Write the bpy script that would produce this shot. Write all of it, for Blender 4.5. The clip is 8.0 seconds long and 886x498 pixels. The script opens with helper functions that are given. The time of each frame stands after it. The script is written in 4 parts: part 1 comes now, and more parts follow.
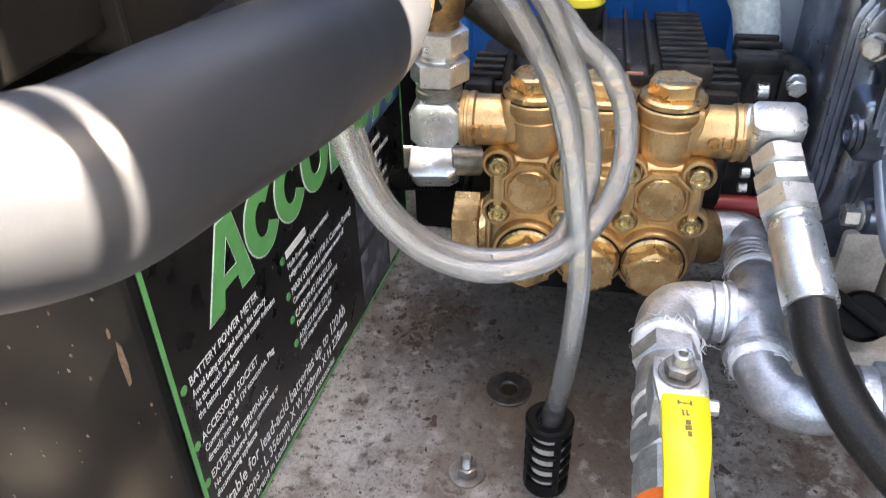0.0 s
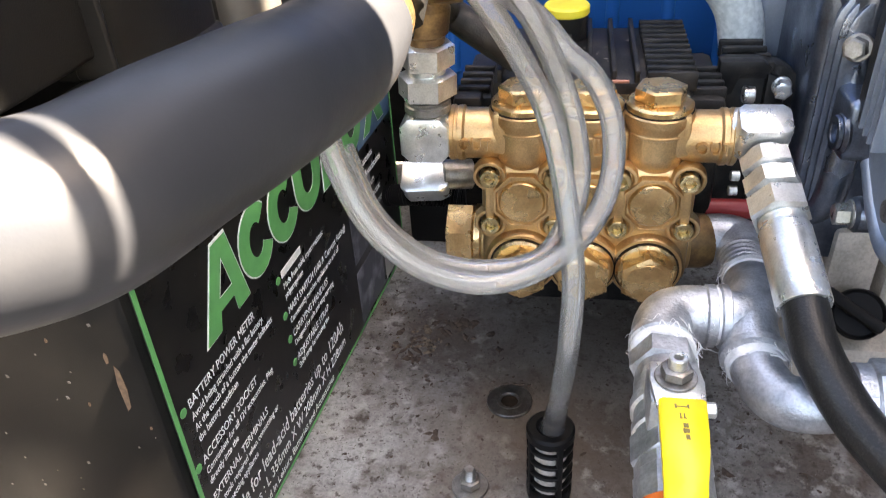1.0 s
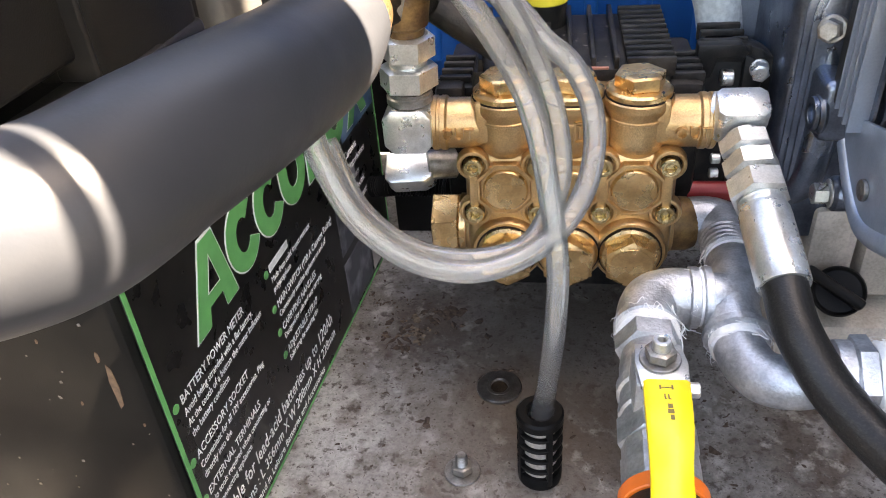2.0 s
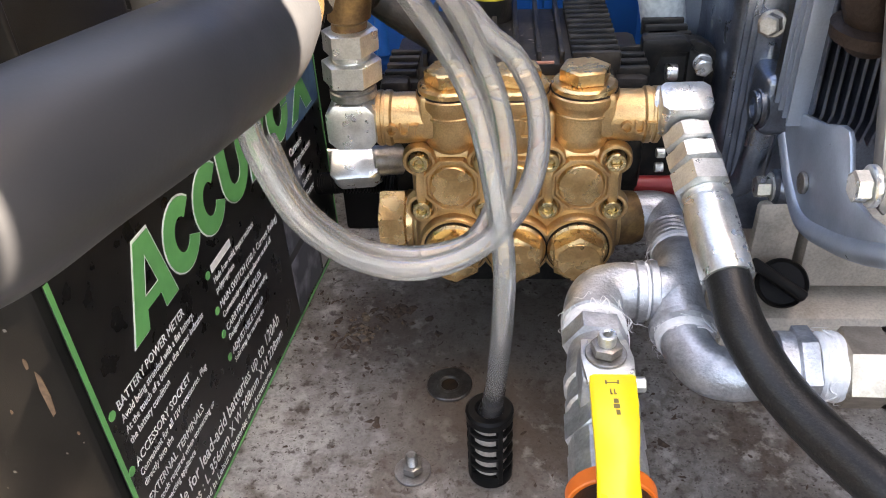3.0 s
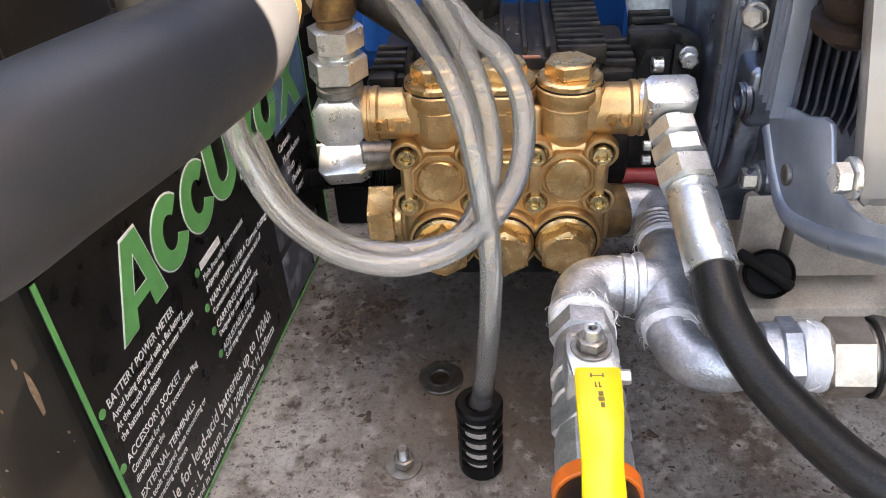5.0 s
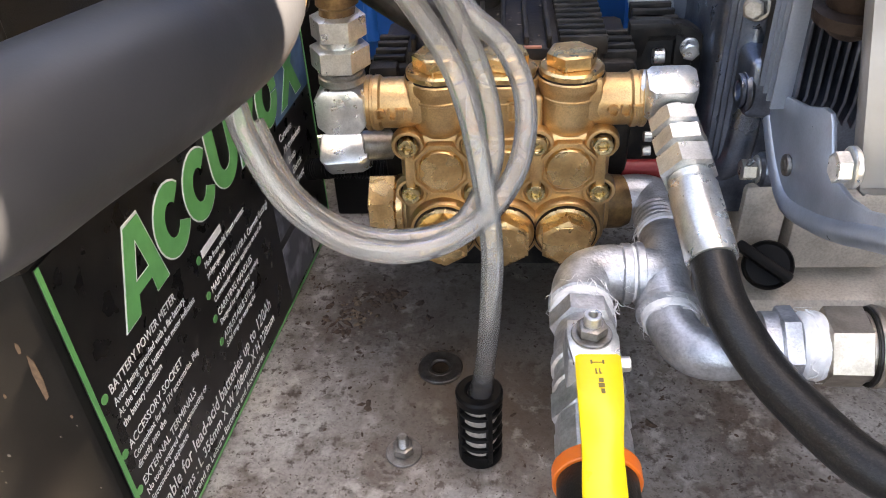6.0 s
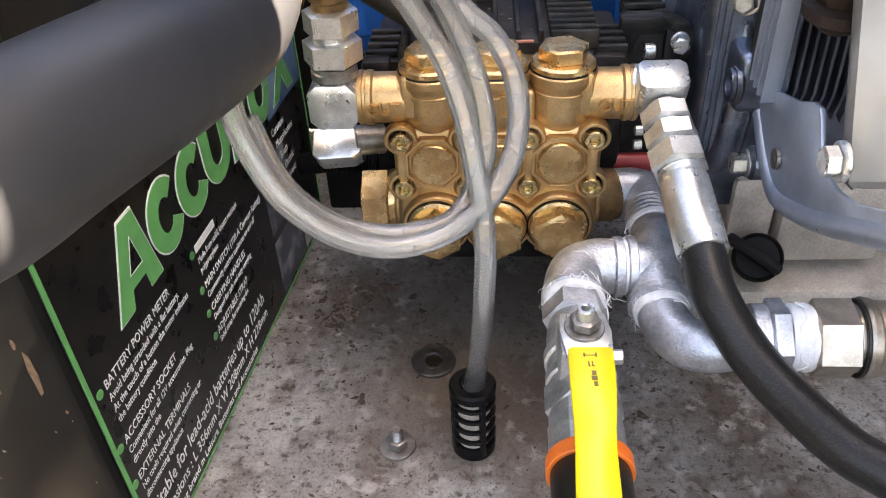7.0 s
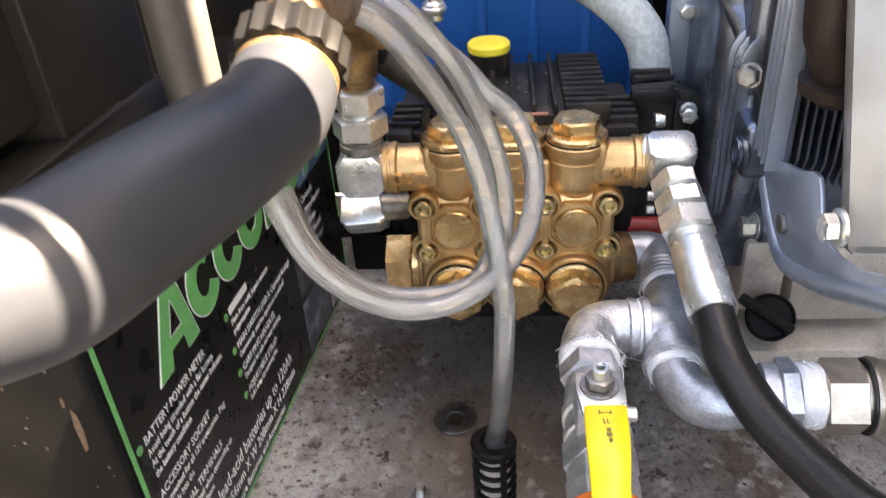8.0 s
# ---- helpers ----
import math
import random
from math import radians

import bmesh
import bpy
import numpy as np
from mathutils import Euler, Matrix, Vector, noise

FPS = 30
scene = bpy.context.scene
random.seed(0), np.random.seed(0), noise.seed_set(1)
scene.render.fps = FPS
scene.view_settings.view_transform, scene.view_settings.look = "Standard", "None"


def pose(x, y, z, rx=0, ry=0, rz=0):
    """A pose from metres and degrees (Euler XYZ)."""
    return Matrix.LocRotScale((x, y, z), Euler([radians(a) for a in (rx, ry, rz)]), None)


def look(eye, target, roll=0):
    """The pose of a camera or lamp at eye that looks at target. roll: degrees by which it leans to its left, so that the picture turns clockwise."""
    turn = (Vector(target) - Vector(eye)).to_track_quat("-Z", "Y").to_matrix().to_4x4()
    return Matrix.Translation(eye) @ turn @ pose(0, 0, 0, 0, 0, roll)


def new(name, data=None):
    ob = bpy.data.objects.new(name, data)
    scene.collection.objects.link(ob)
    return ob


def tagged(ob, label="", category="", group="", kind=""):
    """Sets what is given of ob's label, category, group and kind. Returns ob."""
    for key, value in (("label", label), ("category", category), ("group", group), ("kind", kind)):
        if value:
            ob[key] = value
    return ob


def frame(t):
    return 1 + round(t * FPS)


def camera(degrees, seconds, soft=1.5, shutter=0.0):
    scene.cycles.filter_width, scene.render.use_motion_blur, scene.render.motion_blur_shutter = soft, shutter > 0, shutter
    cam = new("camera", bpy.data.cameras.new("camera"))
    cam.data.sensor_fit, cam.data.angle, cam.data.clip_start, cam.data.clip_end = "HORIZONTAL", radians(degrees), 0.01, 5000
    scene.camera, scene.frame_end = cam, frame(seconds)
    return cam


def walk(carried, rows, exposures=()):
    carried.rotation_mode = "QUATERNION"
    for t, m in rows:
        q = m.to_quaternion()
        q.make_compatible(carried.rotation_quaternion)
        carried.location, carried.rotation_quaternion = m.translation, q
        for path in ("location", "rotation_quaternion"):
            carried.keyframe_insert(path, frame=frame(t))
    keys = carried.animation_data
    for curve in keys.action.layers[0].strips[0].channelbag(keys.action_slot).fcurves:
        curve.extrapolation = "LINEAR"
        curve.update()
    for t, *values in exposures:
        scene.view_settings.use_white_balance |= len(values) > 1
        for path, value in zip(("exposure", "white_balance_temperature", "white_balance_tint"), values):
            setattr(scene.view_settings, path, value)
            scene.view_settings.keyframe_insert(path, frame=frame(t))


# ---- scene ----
cam = camera(58.59, 8.0, 1.0, 0.4)
PATH = [
    (0, (-0.01624, -0.42811, 0.42422), (-0.31760, 1.18053, -0.72533), -1.64),
    (0.5, (-0.01229, -0.43210, 0.43083), (-0.31019, 1.22025, -0.65590), -2.78),
    (1, (-0.01309, -0.43009, 0.42456), (-0.31376, 1.20081, -0.69337), -3.67),
    (1.2, (-0.01257, -0.43081, 0.42345), (-0.30964, 1.18877, -0.71177), -4.32),
    (2.3, (-0.01112, -0.43307, 0.42929), (-0.26729, 1.18454, -0.71862), -4.29),
    (2.5, (-0.01176, -0.43132, 0.42690), (-0.25075, 1.18726, -0.72334), -3.84),
    (3, (-0.00634, -0.42732, 0.42414), (-0.16540, 1.19548, -0.73397), -3.22),
    (3.5, (-0.00712, -0.42866, 0.42279), (-0.16363, 1.18778, -0.74453), -3.03),
    (4, (-0.00361, -0.42753, 0.42402), (-0.14707, 1.19012, -0.74329), -3.20),
    (4.5, (-0.00385, -0.42762, 0.42197), (-0.14269, 1.18686, -0.75029), -3.45),
    (4.7, (-0.00209, -0.42689, 0.42383), (-0.14418, 1.18599, -0.75024), -3.55),
    (5.8, (-0.00089, -0.43260, 0.42853), (-0.16227, 1.17417, -0.75141), -3.81),
    (6, (-0.00319, -0.43164, 0.42507), (-0.14646, 1.17244, -0.76084), -3.28),
    (6.5, (-0.00467, -0.43549, 0.42614), (-0.14752, 1.16756, -0.76121), -3.32),
    (7, (-0.00439, -0.43307, 0.42733), (-0.12463, 1.16086, -0.77472), -3.04),
    (7.5, (-0.00432, -0.43551, 0.42934), (-0.11397, 1.17748, -0.74803), -2.80),
    (8, (-0.00319, -0.45095, 0.44381), (-0.17370, 1.22391, -0.63589), -4.15),
]
walk(cam, [(t, look(eye, target, roll)) for t, eye, target, roll in PATH], [(0, 4.6, 7950, 14), (2.5, 4.52, 8300, 15.5), (4.5, 4.46, 8650, 17), (8, 4.45, 8500, 17)])


# ---- world and light ----
world = bpy.data.worlds.new("world")
scene.world = world
world.use_nodes = True
wn = world.node_tree.nodes
sky = wn.new("ShaderNodeTexSky")
sky.sky_type = "NISHITA"
sky.sun_disc = False
sky.dust_density = 3.0
SUN_DIR = Vector((0.55, 0.0, 0.83)).normalized()
SUN_EL, SUN_AZ = math.degrees(math.asin(SUN_DIR.z)), math.degrees(math.atan2(SUN_DIR.x, SUN_DIR.y))
sky.sun_elevation, sky.sun_rotation = radians(SUN_EL), radians(SUN_AZ)
wn["Background"].inputs["Strength"].default_value = 0.055
world.node_tree.links.new(sky.outputs[0], wn["Background"].inputs[0])
sun = new("sun", bpy.data.lights.new("sun", "SUN"))
sun.data.energy, sun.data.angle, sun.data.color = 5.0, radians(0.6), (1.0, 0.94, 0.86)
sun.matrix_basis = look(SUN_DIR * 5, (0, 0, 0))


# ---- materials ----
def material(name, base, rough=0.5, metal=0.0, spot=None, scale=60.0, amount=0.5, bump=0.0, bump_scale=400.0, low=0.35, high=0.65, fine=0.0, **extra):
    """A principled surface: two noises mix base and spot, a third gives relief."""
    m = bpy.data.materials.new(name)
    m.use_nodes = True
    nt = m.node_tree
    bs = nt.nodes["Principled BSDF"]
    bs.inputs["Roughness"].default_value, bs.inputs["Metallic"].default_value = rough, metal
    for key, value in extra.items():
        bs.inputs[key.replace("_", " ")].default_value = value
    co = nt.nodes.new("ShaderNodeTexCoord")
    spot = spot or tuple(c * 0.7 for c in base)
    n1 = nt.nodes.new("ShaderNodeTexNoise")
    n1.inputs["Scale"].default_value, n1.inputs["Detail"].default_value = scale, 8
    ramp = nt.nodes.new("ShaderNodeMapRange")
    ramp.inputs[1].default_value, ramp.inputs[2].default_value, ramp.inputs[4].default_value = low, high, amount
    mix = nt.nodes.new("ShaderNodeMix")
    mix.data_type = "RGBA"
    mix.inputs[6].default_value, mix.inputs[7].default_value = (*base, 1), (*spot, 1)
    nt.links.new(co.outputs["Object"], n1.inputs["Vector"])
    nt.links.new(n1.outputs[0], ramp.inputs[0])
    nt.links.new(ramp.outputs[0], mix.inputs[0])
    out = mix.outputs[2]
    n2 = nt.nodes.new("ShaderNodeTexNoise")
    n2.inputs["Scale"].default_value, n2.inputs["Detail"].default_value = bump_scale, 5
    nt.links.new(co.outputs["Object"], n2.inputs["Vector"])
    if fine:
        m2 = nt.nodes.new("ShaderNodeMix")
        m2.data_type, m2.blend_type = "RGBA", "MULTIPLY"
        m2.inputs[0].default_value = fine
        r2 = nt.nodes.new("ShaderNodeMapRange")
        r2.inputs[1].default_value, r2.inputs[2].default_value, r2.inputs[3].default_value = 0.3, 0.6, 0.35
        nt.links.new(n2.outputs[0], r2.inputs[0])
        nt.links.new(out, m2.inputs[6])
        nt.links.new(r2.outputs[0], m2.inputs[7])
        out = m2.outputs[2]
    nt.links.new(out, bs.inputs["Base Color"])
    rr = nt.nodes.new("ShaderNodeMapRange")
    rr.inputs[3].default_value, rr.inputs[4].default_value = max(0.05, rough - 0.12), min(1, rough + 0.12)
    nt.links.new(n1.outputs[0], rr.inputs[0])
    nt.links.new(rr.outputs[0], bs.inputs["Roughness"])
    if bump:
        b = nt.nodes.new("ShaderNodeBump")
        b.inputs["Strength"].default_value, b.inputs["Distance"].default_value = bump, 0.001
        nt.links.new(n2.outputs[0], b.inputs["Height"])
        nt.links.new(b.outputs[0], bs.inputs["Normal"])
    return m


BRASS = material("cast_brass", (0.75, 0.51, 0.255), 0.35, 0.88, (0.4, 0.225, 0.09), 38, 0.7, 0.35, 900, fine=0.28)
BRASS_HEX = material("brass_plug", (0.78, 0.54, 0.265), 0.28, 0.92, (0.45, 0.26, 0.1), 90, 0.65, 0.15, 700, fine=0.22)
BOLT = material("yellow_zinc_bolt", (0.66, 0.52, 0.27), 0.27, 0.92, (0.36, 0.25, 0.11), 160, 0.7, 0.1, 900)
# near-black brown for rings set in joints and for the washer's hole
DARK_FILL = material("dark_brown_fill", (0.012, 0.008, 0.005), 0.6, 0.0, (0.03, 0.019, 0.011), 200, 0.7, 0.3, 900, Specular_IOR_Level=0.15)
OILED = material("oiled_steel", (0.17, 0.16, 0.145), 0.36, 0.85, (0.08, 0.07, 0.06), 150, 0.7, 0.2, 900, fine=0.3)
BRASS_DARK = material("weathered_brass", (0.33, 0.2, 0.08), 0.45, 0.6, (0.1, 0.055, 0.03), 70, 0.9, 0.2, 700, fine=0.4)
ZINC = material("zinc_plate", (0.82, 0.83, 0.8), 0.3, 0.84, (0.48, 0.48, 0.44), 110, 0.55, 0.12, 900, fine=0.25)
NICKEL = material("brushed_nickel", (0.55, 0.49, 0.41), 0.38, 0.9, (0.33, 0.29, 0.23), 130, 0.6, 0.1, 900, fine=0.2)
GALV = material("galvanised_iron", (0.66, 0.68, 0.7), 0.4, 0.85, (0.36, 0.38, 0.4), 90, 0.8, 0.5, 600, fine=0.3)
STEEL = material("dull_steel", (0.36, 0.35, 0.33), 0.4, 0.85, (0.16, 0.14, 0.12), 120, 0.7, 0.2, 900, fine=0.3)
ALU = material("cast_aluminium", (0.26, 0.305, 0.38), 0.31, 0.9, (0.07, 0.082, 0.105), 34, 0.8, 0.22, 700, fine=0.3)
COWL = material("blue_grey_cowl", (0.42, 0.48, 0.55), 0.32, 0.6, (0.28, 0.33, 0.4), 40, 0.6, 0.08, 800, fine=0.15)
BLACK = material("black_casting", (0.008, 0.0078, 0.0075), 0.46, 0.0, (0.042, 0.037, 0.031), 70, 0.7, 0.3, 700, low=0.45, Specular_IOR_Level=0.3)
PLASTIC = material("black_plastic", (0.005, 0.005, 0.005), 0.42, 0.0, (0.012, 0.011, 0.0095), 25, 0.6, 0.15, 1200, Specular_IOR_Level=0.12)
COVER = material("dusty_grey_plastic", (0.009, 0.009, 0.0088), 0.36, 0.0, (0.02, 0.0185, 0.0165), 18, 0.7, 0.15, 1200, Specular_IOR_Level=0.22)
# cover plastic made paler: part of the strip's sunlight is in this colour
COVER_SUNLIT = material("sunlit_cover_plastic", (0.1, 0.095, 0.085), 0.5, 0.0, (0.06, 0.055, 0.048), 30, 0.7, 0.15, 900)
RUBBER = material("black_rubber", (0.01, 0.0098, 0.0095), 0.37, 0.0, (0.035, 0.033, 0.03), 700, 0.6, 0.2, 900, low=0.5, high=0.7, Specular_IOR_Level=0.35)
HOSE = material("smooth_black_hose", (0.023, 0.025, 0.029), 0.42, 0.0, (0.028, 0.03, 0.034), 90, 0.5, 0.03, 900, Specular_IOR_Level=0.38)
LABEL = material("printed_label", (0.006, 0.006, 0.006), 0.3, 0.0, (0.022, 0.02, 0.018), 70, 0.5, 0.03, 900, Specular_IOR_Level=0.3)
GREEN = material("green_print", (0.10, 0.36, 0.11), 0.4, 0.0, (0.08, 0.27, 0.09), 90, 0.5)
WHITE = material("white_print", (0.75, 0.76, 0.74), 0.5, 0.0, (0.5, 0.5, 0.48), 300, 0.5)
YELLOW = material("yellow_plastic_coat", (0.85, 0.62, 0.02), 0.32, 0.0, (0.75, 0.5, 0.03), 60, 0.5, 0.04, 500)
ORANGE = material("orange_plastic", (0.8, 0.17, 0.02), 0.4, 0.0, (0.55, 0.12, 0.03), 90, 0.5)
BLUE = material("blue_plastic", (0.004, 0.105, 0.36), 0.35, 0.0, (0.003, 0.075, 0.28), 12, 0.6, 0.05, 300)
RED = material("red_paint", (0.35, 0.03, 0.03), 0.4)
RUST = material("rusty_exhaust", (0.034, 0.02, 0.014), 0.55, 0.4, (0.014, 0.009, 0.007), 60, 0.9, 0.5, 500)
TAPE = material("ptfe_tape", (0.82, 0.83, 0.82), 0.55, 0.0, (0.6, 0.6, 0.6), 200, 0.6, 0.4, 900)
DIRT = material("dry_dirt", (0.09, 0.06, 0.04), 0.9, 0.0, (0.03, 0.02, 0.015), 300, 0.8)
MESH = material("strainer_mesh", (0.55, 0.5, 0.43), 0.5, 0.1, (0.36, 0.32, 0.27), 500, 0.7, 0.6, 2500)
CONCRETE = material("grey_concrete", (0.26, 0.25, 0.235), 0.9, 0.0, (0.18, 0.175, 0.16), 8, 0.7, 0.5, 60, fine=0.4)
def deck_material():
    """Galvanised plate with brown stains, large dark areas, fine specks and small scratches."""
    m = material("stained_steel_deck", (0.42, 0.41, 0.385), 0.42, 0.15, (0.1, 0.075, 0.056), 8, 0.95, 0.4, 300, low=0.38, high=0.62, fine=0.7)
    nt = m.node_tree
    bs = nt.nodes["Principled BSDF"]
    link = bs.inputs["Base Color"].links[0]
    src = link.from_socket
    co = [n for n in nt.nodes if n.type == "TEX_COORD"][0]
    for scale, lo, hi, colour, amount in ((30, 0.53, 0.68, (0.085, 0.06, 0.042), 0.85), (75, 0.56, 0.66, (0.06, 0.042, 0.03), 0.85), (300, 0.57, 0.66, (0.03, 0.022, 0.016), 0.9), (16, 0.56, 0.74, (0.46, 0.46, 0.45), 0.6), (55, 0.55, 0.66, (0.48, 0.46, 0.42), 0.55), (130, 0.55, 0.63, (0.05, 0.036, 0.026), 0.85), (420, 0.64, 0.7, (0.5, 0.49, 0.47), 0.5)):
        n = nt.nodes.new("ShaderNodeTexNoise")
        n.inputs["Scale"].default_value, n.inputs["Detail"].default_value, n.inputs["Roughness"].default_value = scale, 6, 0.65
        r = nt.nodes.new("ShaderNodeMapRange")
        r.inputs[1].default_value, r.inputs[2].default_value, r.inputs[4].default_value = lo, hi, amount
        x = nt.nodes.new("ShaderNodeMix")
        x.data_type = "RGBA"
        x.inputs[7].default_value = (*colour, 1)
        nt.links.new(co.outputs["Object"], n.inputs["Vector"])
        nt.links.new(n.outputs[0], r.inputs[0])
        nt.links.new(r.outputs[0], x.inputs[0])
        nt.links.new(src, x.inputs[6])
        src = x.outputs[2]
    # ragged dark brown areas under the pump, by the strainer, below the inlet pipes
    for (x, y), reach, colour, amount in (((0.0, 0.03), 0.1, (0.085, 0.062, 0.043), 0.7), ((-0.045, -0.05), 0.06, (0.11, 0.082, 0.058), 0.45), ((0.075, -0.14), 0.05, (0.1, 0.075, 0.055), 0.5)):
        away = nt.nodes.new("ShaderNodeVectorMath")
        away.operation = "DISTANCE"
        away.inputs[1].default_value = (x, y, 0)
        edge = nt.nodes.new("ShaderNodeTexNoise")
        edge.inputs["Scale"].default_value, edge.inputs["Detail"].default_value, edge.inputs["Roughness"].default_value = 14, 8, 0.65
        ragged = nt.nodes.new("ShaderNodeMath")
        ragged.operation = "MULTIPLY_ADD"
        ragged.inputs[1].default_value = 0.2
        r = nt.nodes.new("ShaderNodeMapRange")
        r.inputs[1].default_value, r.inputs[2].default_value, r.inputs[3].default_value, r.inputs[4].default_value = reach + 0.07, reach + 0.13, amount, 0.0
        x_mix = nt.nodes.new("ShaderNodeMix")
        x_mix.data_type = "RGBA"
        x_mix.inputs[7].default_value = (*colour, 1)
        nt.links.new(co.outputs["Object"], away.inputs[0])
        nt.links.new(co.outputs["Object"], edge.inputs["Vector"])
        nt.links.new(edge.outputs[0], ragged.inputs[0])
        nt.links.new(away.outputs["Value"], ragged.inputs[2])
        nt.links.new(ragged.outputs[0], r.inputs[0])
        nt.links.new(r.outputs[0], x_mix.inputs[0])
        nt.links.new(src, x_mix.inputs[6])
        src = x_mix.outputs[2]
    nt.links.new(src, bs.inputs["Base Color"])
    return m


FLOOR = deck_material()
RAILMAT = material("grey_frame_paint", (0.62, 0.56, 0.47), 0.45, 0.15, (0.36, 0.31, 0.25), 40, 0.75, 0.2, 500, fine=0.35)
POST = material("pale_post_paint", (0.28, 0.27, 0.255), 0.34, 0.4, (0.2, 0.19, 0.17), 30, 0.6, 0.1, 500)


def pvc_material():
    """Milky clear hose: mostly see-through, a little white body, a glossy skin."""
    m = bpy.data.materials.new("clear_pvc")
    m.use_nodes = True
    nt = m.node_tree
    nt.nodes.remove(nt.nodes["Principled BSDF"])
    clear_n, milk, soft_n, skin = (nt.nodes.new("ShaderNodeBsdf" + k) for k in ("Transparent", "Diffuse", "Translucent", "Glossy"))
    clear_n.inputs[0].default_value = (0.97, 0.97, 0.955, 1)
    milk.inputs[0].default_value = (0.92, 0.92, 0.89, 1)
    soft_n.inputs[0].default_value = (0.92, 0.92, 0.89, 1)
    skin.inputs["Roughness"].default_value = 0.24
    cloud = nt.nodes.new("ShaderNodeTexNoise")
    cloud.inputs["Scale"].default_value, cloud.inputs["Detail"].default_value = 70, 4
    co = nt.nodes.new("ShaderNodeTexCoord")
    nt.links.new(co.outputs["Object"], cloud.inputs["Vector"])
    haze = nt.nodes.new("ShaderNodeMapRange")
    haze.inputs[1].default_value, haze.inputs[2].default_value, haze.inputs[3].default_value, haze.inputs[4].default_value = 0.35, 0.65, 0.14, 0.18
    nt.links.new(cloud.outputs[0], haze.inputs[0])
    gloss = nt.nodes.new("ShaderNodeFresnel")
    gloss.inputs["IOR"].default_value = 1.42
    a, b, c = (nt.nodes.new("ShaderNodeMixShader") for _ in range(3))
    a.inputs[0].default_value = 0.5
    for n, k, sockets in ((a, None, (milk, soft_n)), (b, haze, (clear_n, a)), (c, gloss, (b, skin))):
        if k:
            nt.links.new(k.outputs[0], n.inputs[0])
        nt.links.new(sockets[0].outputs[0], n.inputs[1])
        nt.links.new(sockets[1].outputs[0], n.inputs[2])
    nt.links.new(c.outputs[0], nt.nodes["Material Output"].inputs[0])
    return m


PVC = pvc_material()
BRAID = material("cloudy_braided_hose", (0.6, 0.66, 0.66), 0.35, 0.0, (0.36, 0.42, 0.43), 260, 0.7, 0.5, 700)


# ---- building helpers ----
def origin_of(ob):
    p = Vector(ob.location)
    while ob.parent:
        ob = ob.parent
        p += Vector(ob.location)
    return p


def part(name, bm, mat, parent=None, label="", smooth=35):
    """Links a bmesh that was built in world places as one mesh object, under a thing or a part."""
    if parent:
        bm.transform(Matrix.Translation(-origin_of(parent)))
    me = bpy.data.meshes.new(name)
    bmesh.ops.recalc_face_normals(bm, faces=bm.faces)
    bm.to_mesh(me)
    bm.free()
    me.materials.append(mat)
    if smooth:
        me.shade_smooth()
        me.set_sharp_from_angle(angle=radians(smooth))
    ob = new(name, me)
    if parent:
        ob.parent = parent
    if label:
        tagged(ob, label)
    return ob


def thing(name, at, label, category, group="", kind=""):
    ob = new(name)
    ob.empty_display_size = 0.01
    ob.location = at
    return tagged(ob, label, category, group, kind)


def axes(d):
    d = Vector(d).normalized()
    side = d.cross(Vector((0, 0, 1))) if abs(d.z) < 0.95 else Vector((1, 0, 0))
    side.normalize()
    return d, side, side.cross(d).normalized()


def lathe(bm, p, d, profile, seg=32, turn=0.0):
    """Turns (radius, height) pairs about the line from p along d; closed at both ends."""
    d, u, v = axes(d)
    p = Vector(p)
    rings = []
    for r, h in profile:
        rings.append([bm.verts.new(p + d * h + (u * math.cos(a) + v * math.sin(a)) * r)
                      for a in (turn + 2 * math.pi * i / seg for i in range(seg))])
    for a, b in zip(rings, rings[1:]):
        for i in range(seg):
            bm.faces.new((a[i], a[(i + 1) % seg], b[(i + 1) % seg], b[i]))
    bm.faces.new(rings[0][::-1])
    bm.faces.new(rings[-1])
    return bm


def cyl(bm, p, q, r, seg=32, ease=0.0006):
    h = (Vector(q) - Vector(p)).length
    return lathe(bm, p, Vector(q) - Vector(p), [(r - ease, 0), (r, ease), (r, h - ease), (r - ease, h)], seg)


def hexagon(bm, p, q, flats, turn=0.0, ease=0.0012):
    """A hex nut or head with its corners turned off."""
    h = (Vector(q) - Vector(p)).length
    R = flats / 2 / math.cos(math.pi / 6)
    return lathe(bm, p, Vector(q) - Vector(p), [(R - ease, 0), (R, ease * 0.6), (R, h - ease * 0.6), (R - ease * 1.3, h)], 6, turn)


def ring(bm, p, d, r_in, r_out, h, seg=32):
    """A flat ring with a hole."""
    d, u, v = axes(d)
    p = Vector(p)
    e = min(h, r_out - r_in) * 0.2
    prof = [(r_in, 0), (r_out - e, 0), (r_out, e), (r_out, h - e), (r_out - e, h), (r_in + e, h), (r_in, h - e)]
    rings = [[bm.verts.new(p + d * z + (u * math.cos(a) + v * math.sin(a)) * r) for a in (2 * math.pi * i / seg for i in range(seg))] for r, z in prof]
    for a, b in zip(rings, rings[1:] + rings[:1]):
        for i in range(seg):
            bm.faces.new((a[i], a[(i + 1) % seg], b[(i + 1) % seg], b[i]))
    return bm


def box(bm, lo, hi, ease=0.0, m=None, seg=2):
    t = bmesh.new()
    bmesh.ops.create_cube(t, size=1)
    lo, hi = Vector(lo), Vector(hi)
    for v in t.verts:
        v.co = Vector((lo[i] + (v.co[i] + 0.5) * (hi[i] - lo[i]) for i in range(3)))
    if ease:
        bmesh.ops.bevel(t, geom=t.edges[:], offset=ease, segments=seg, profile=0.5, affect="EDGES")
    if m:
        t.transform(m)
    return join(bm, t)


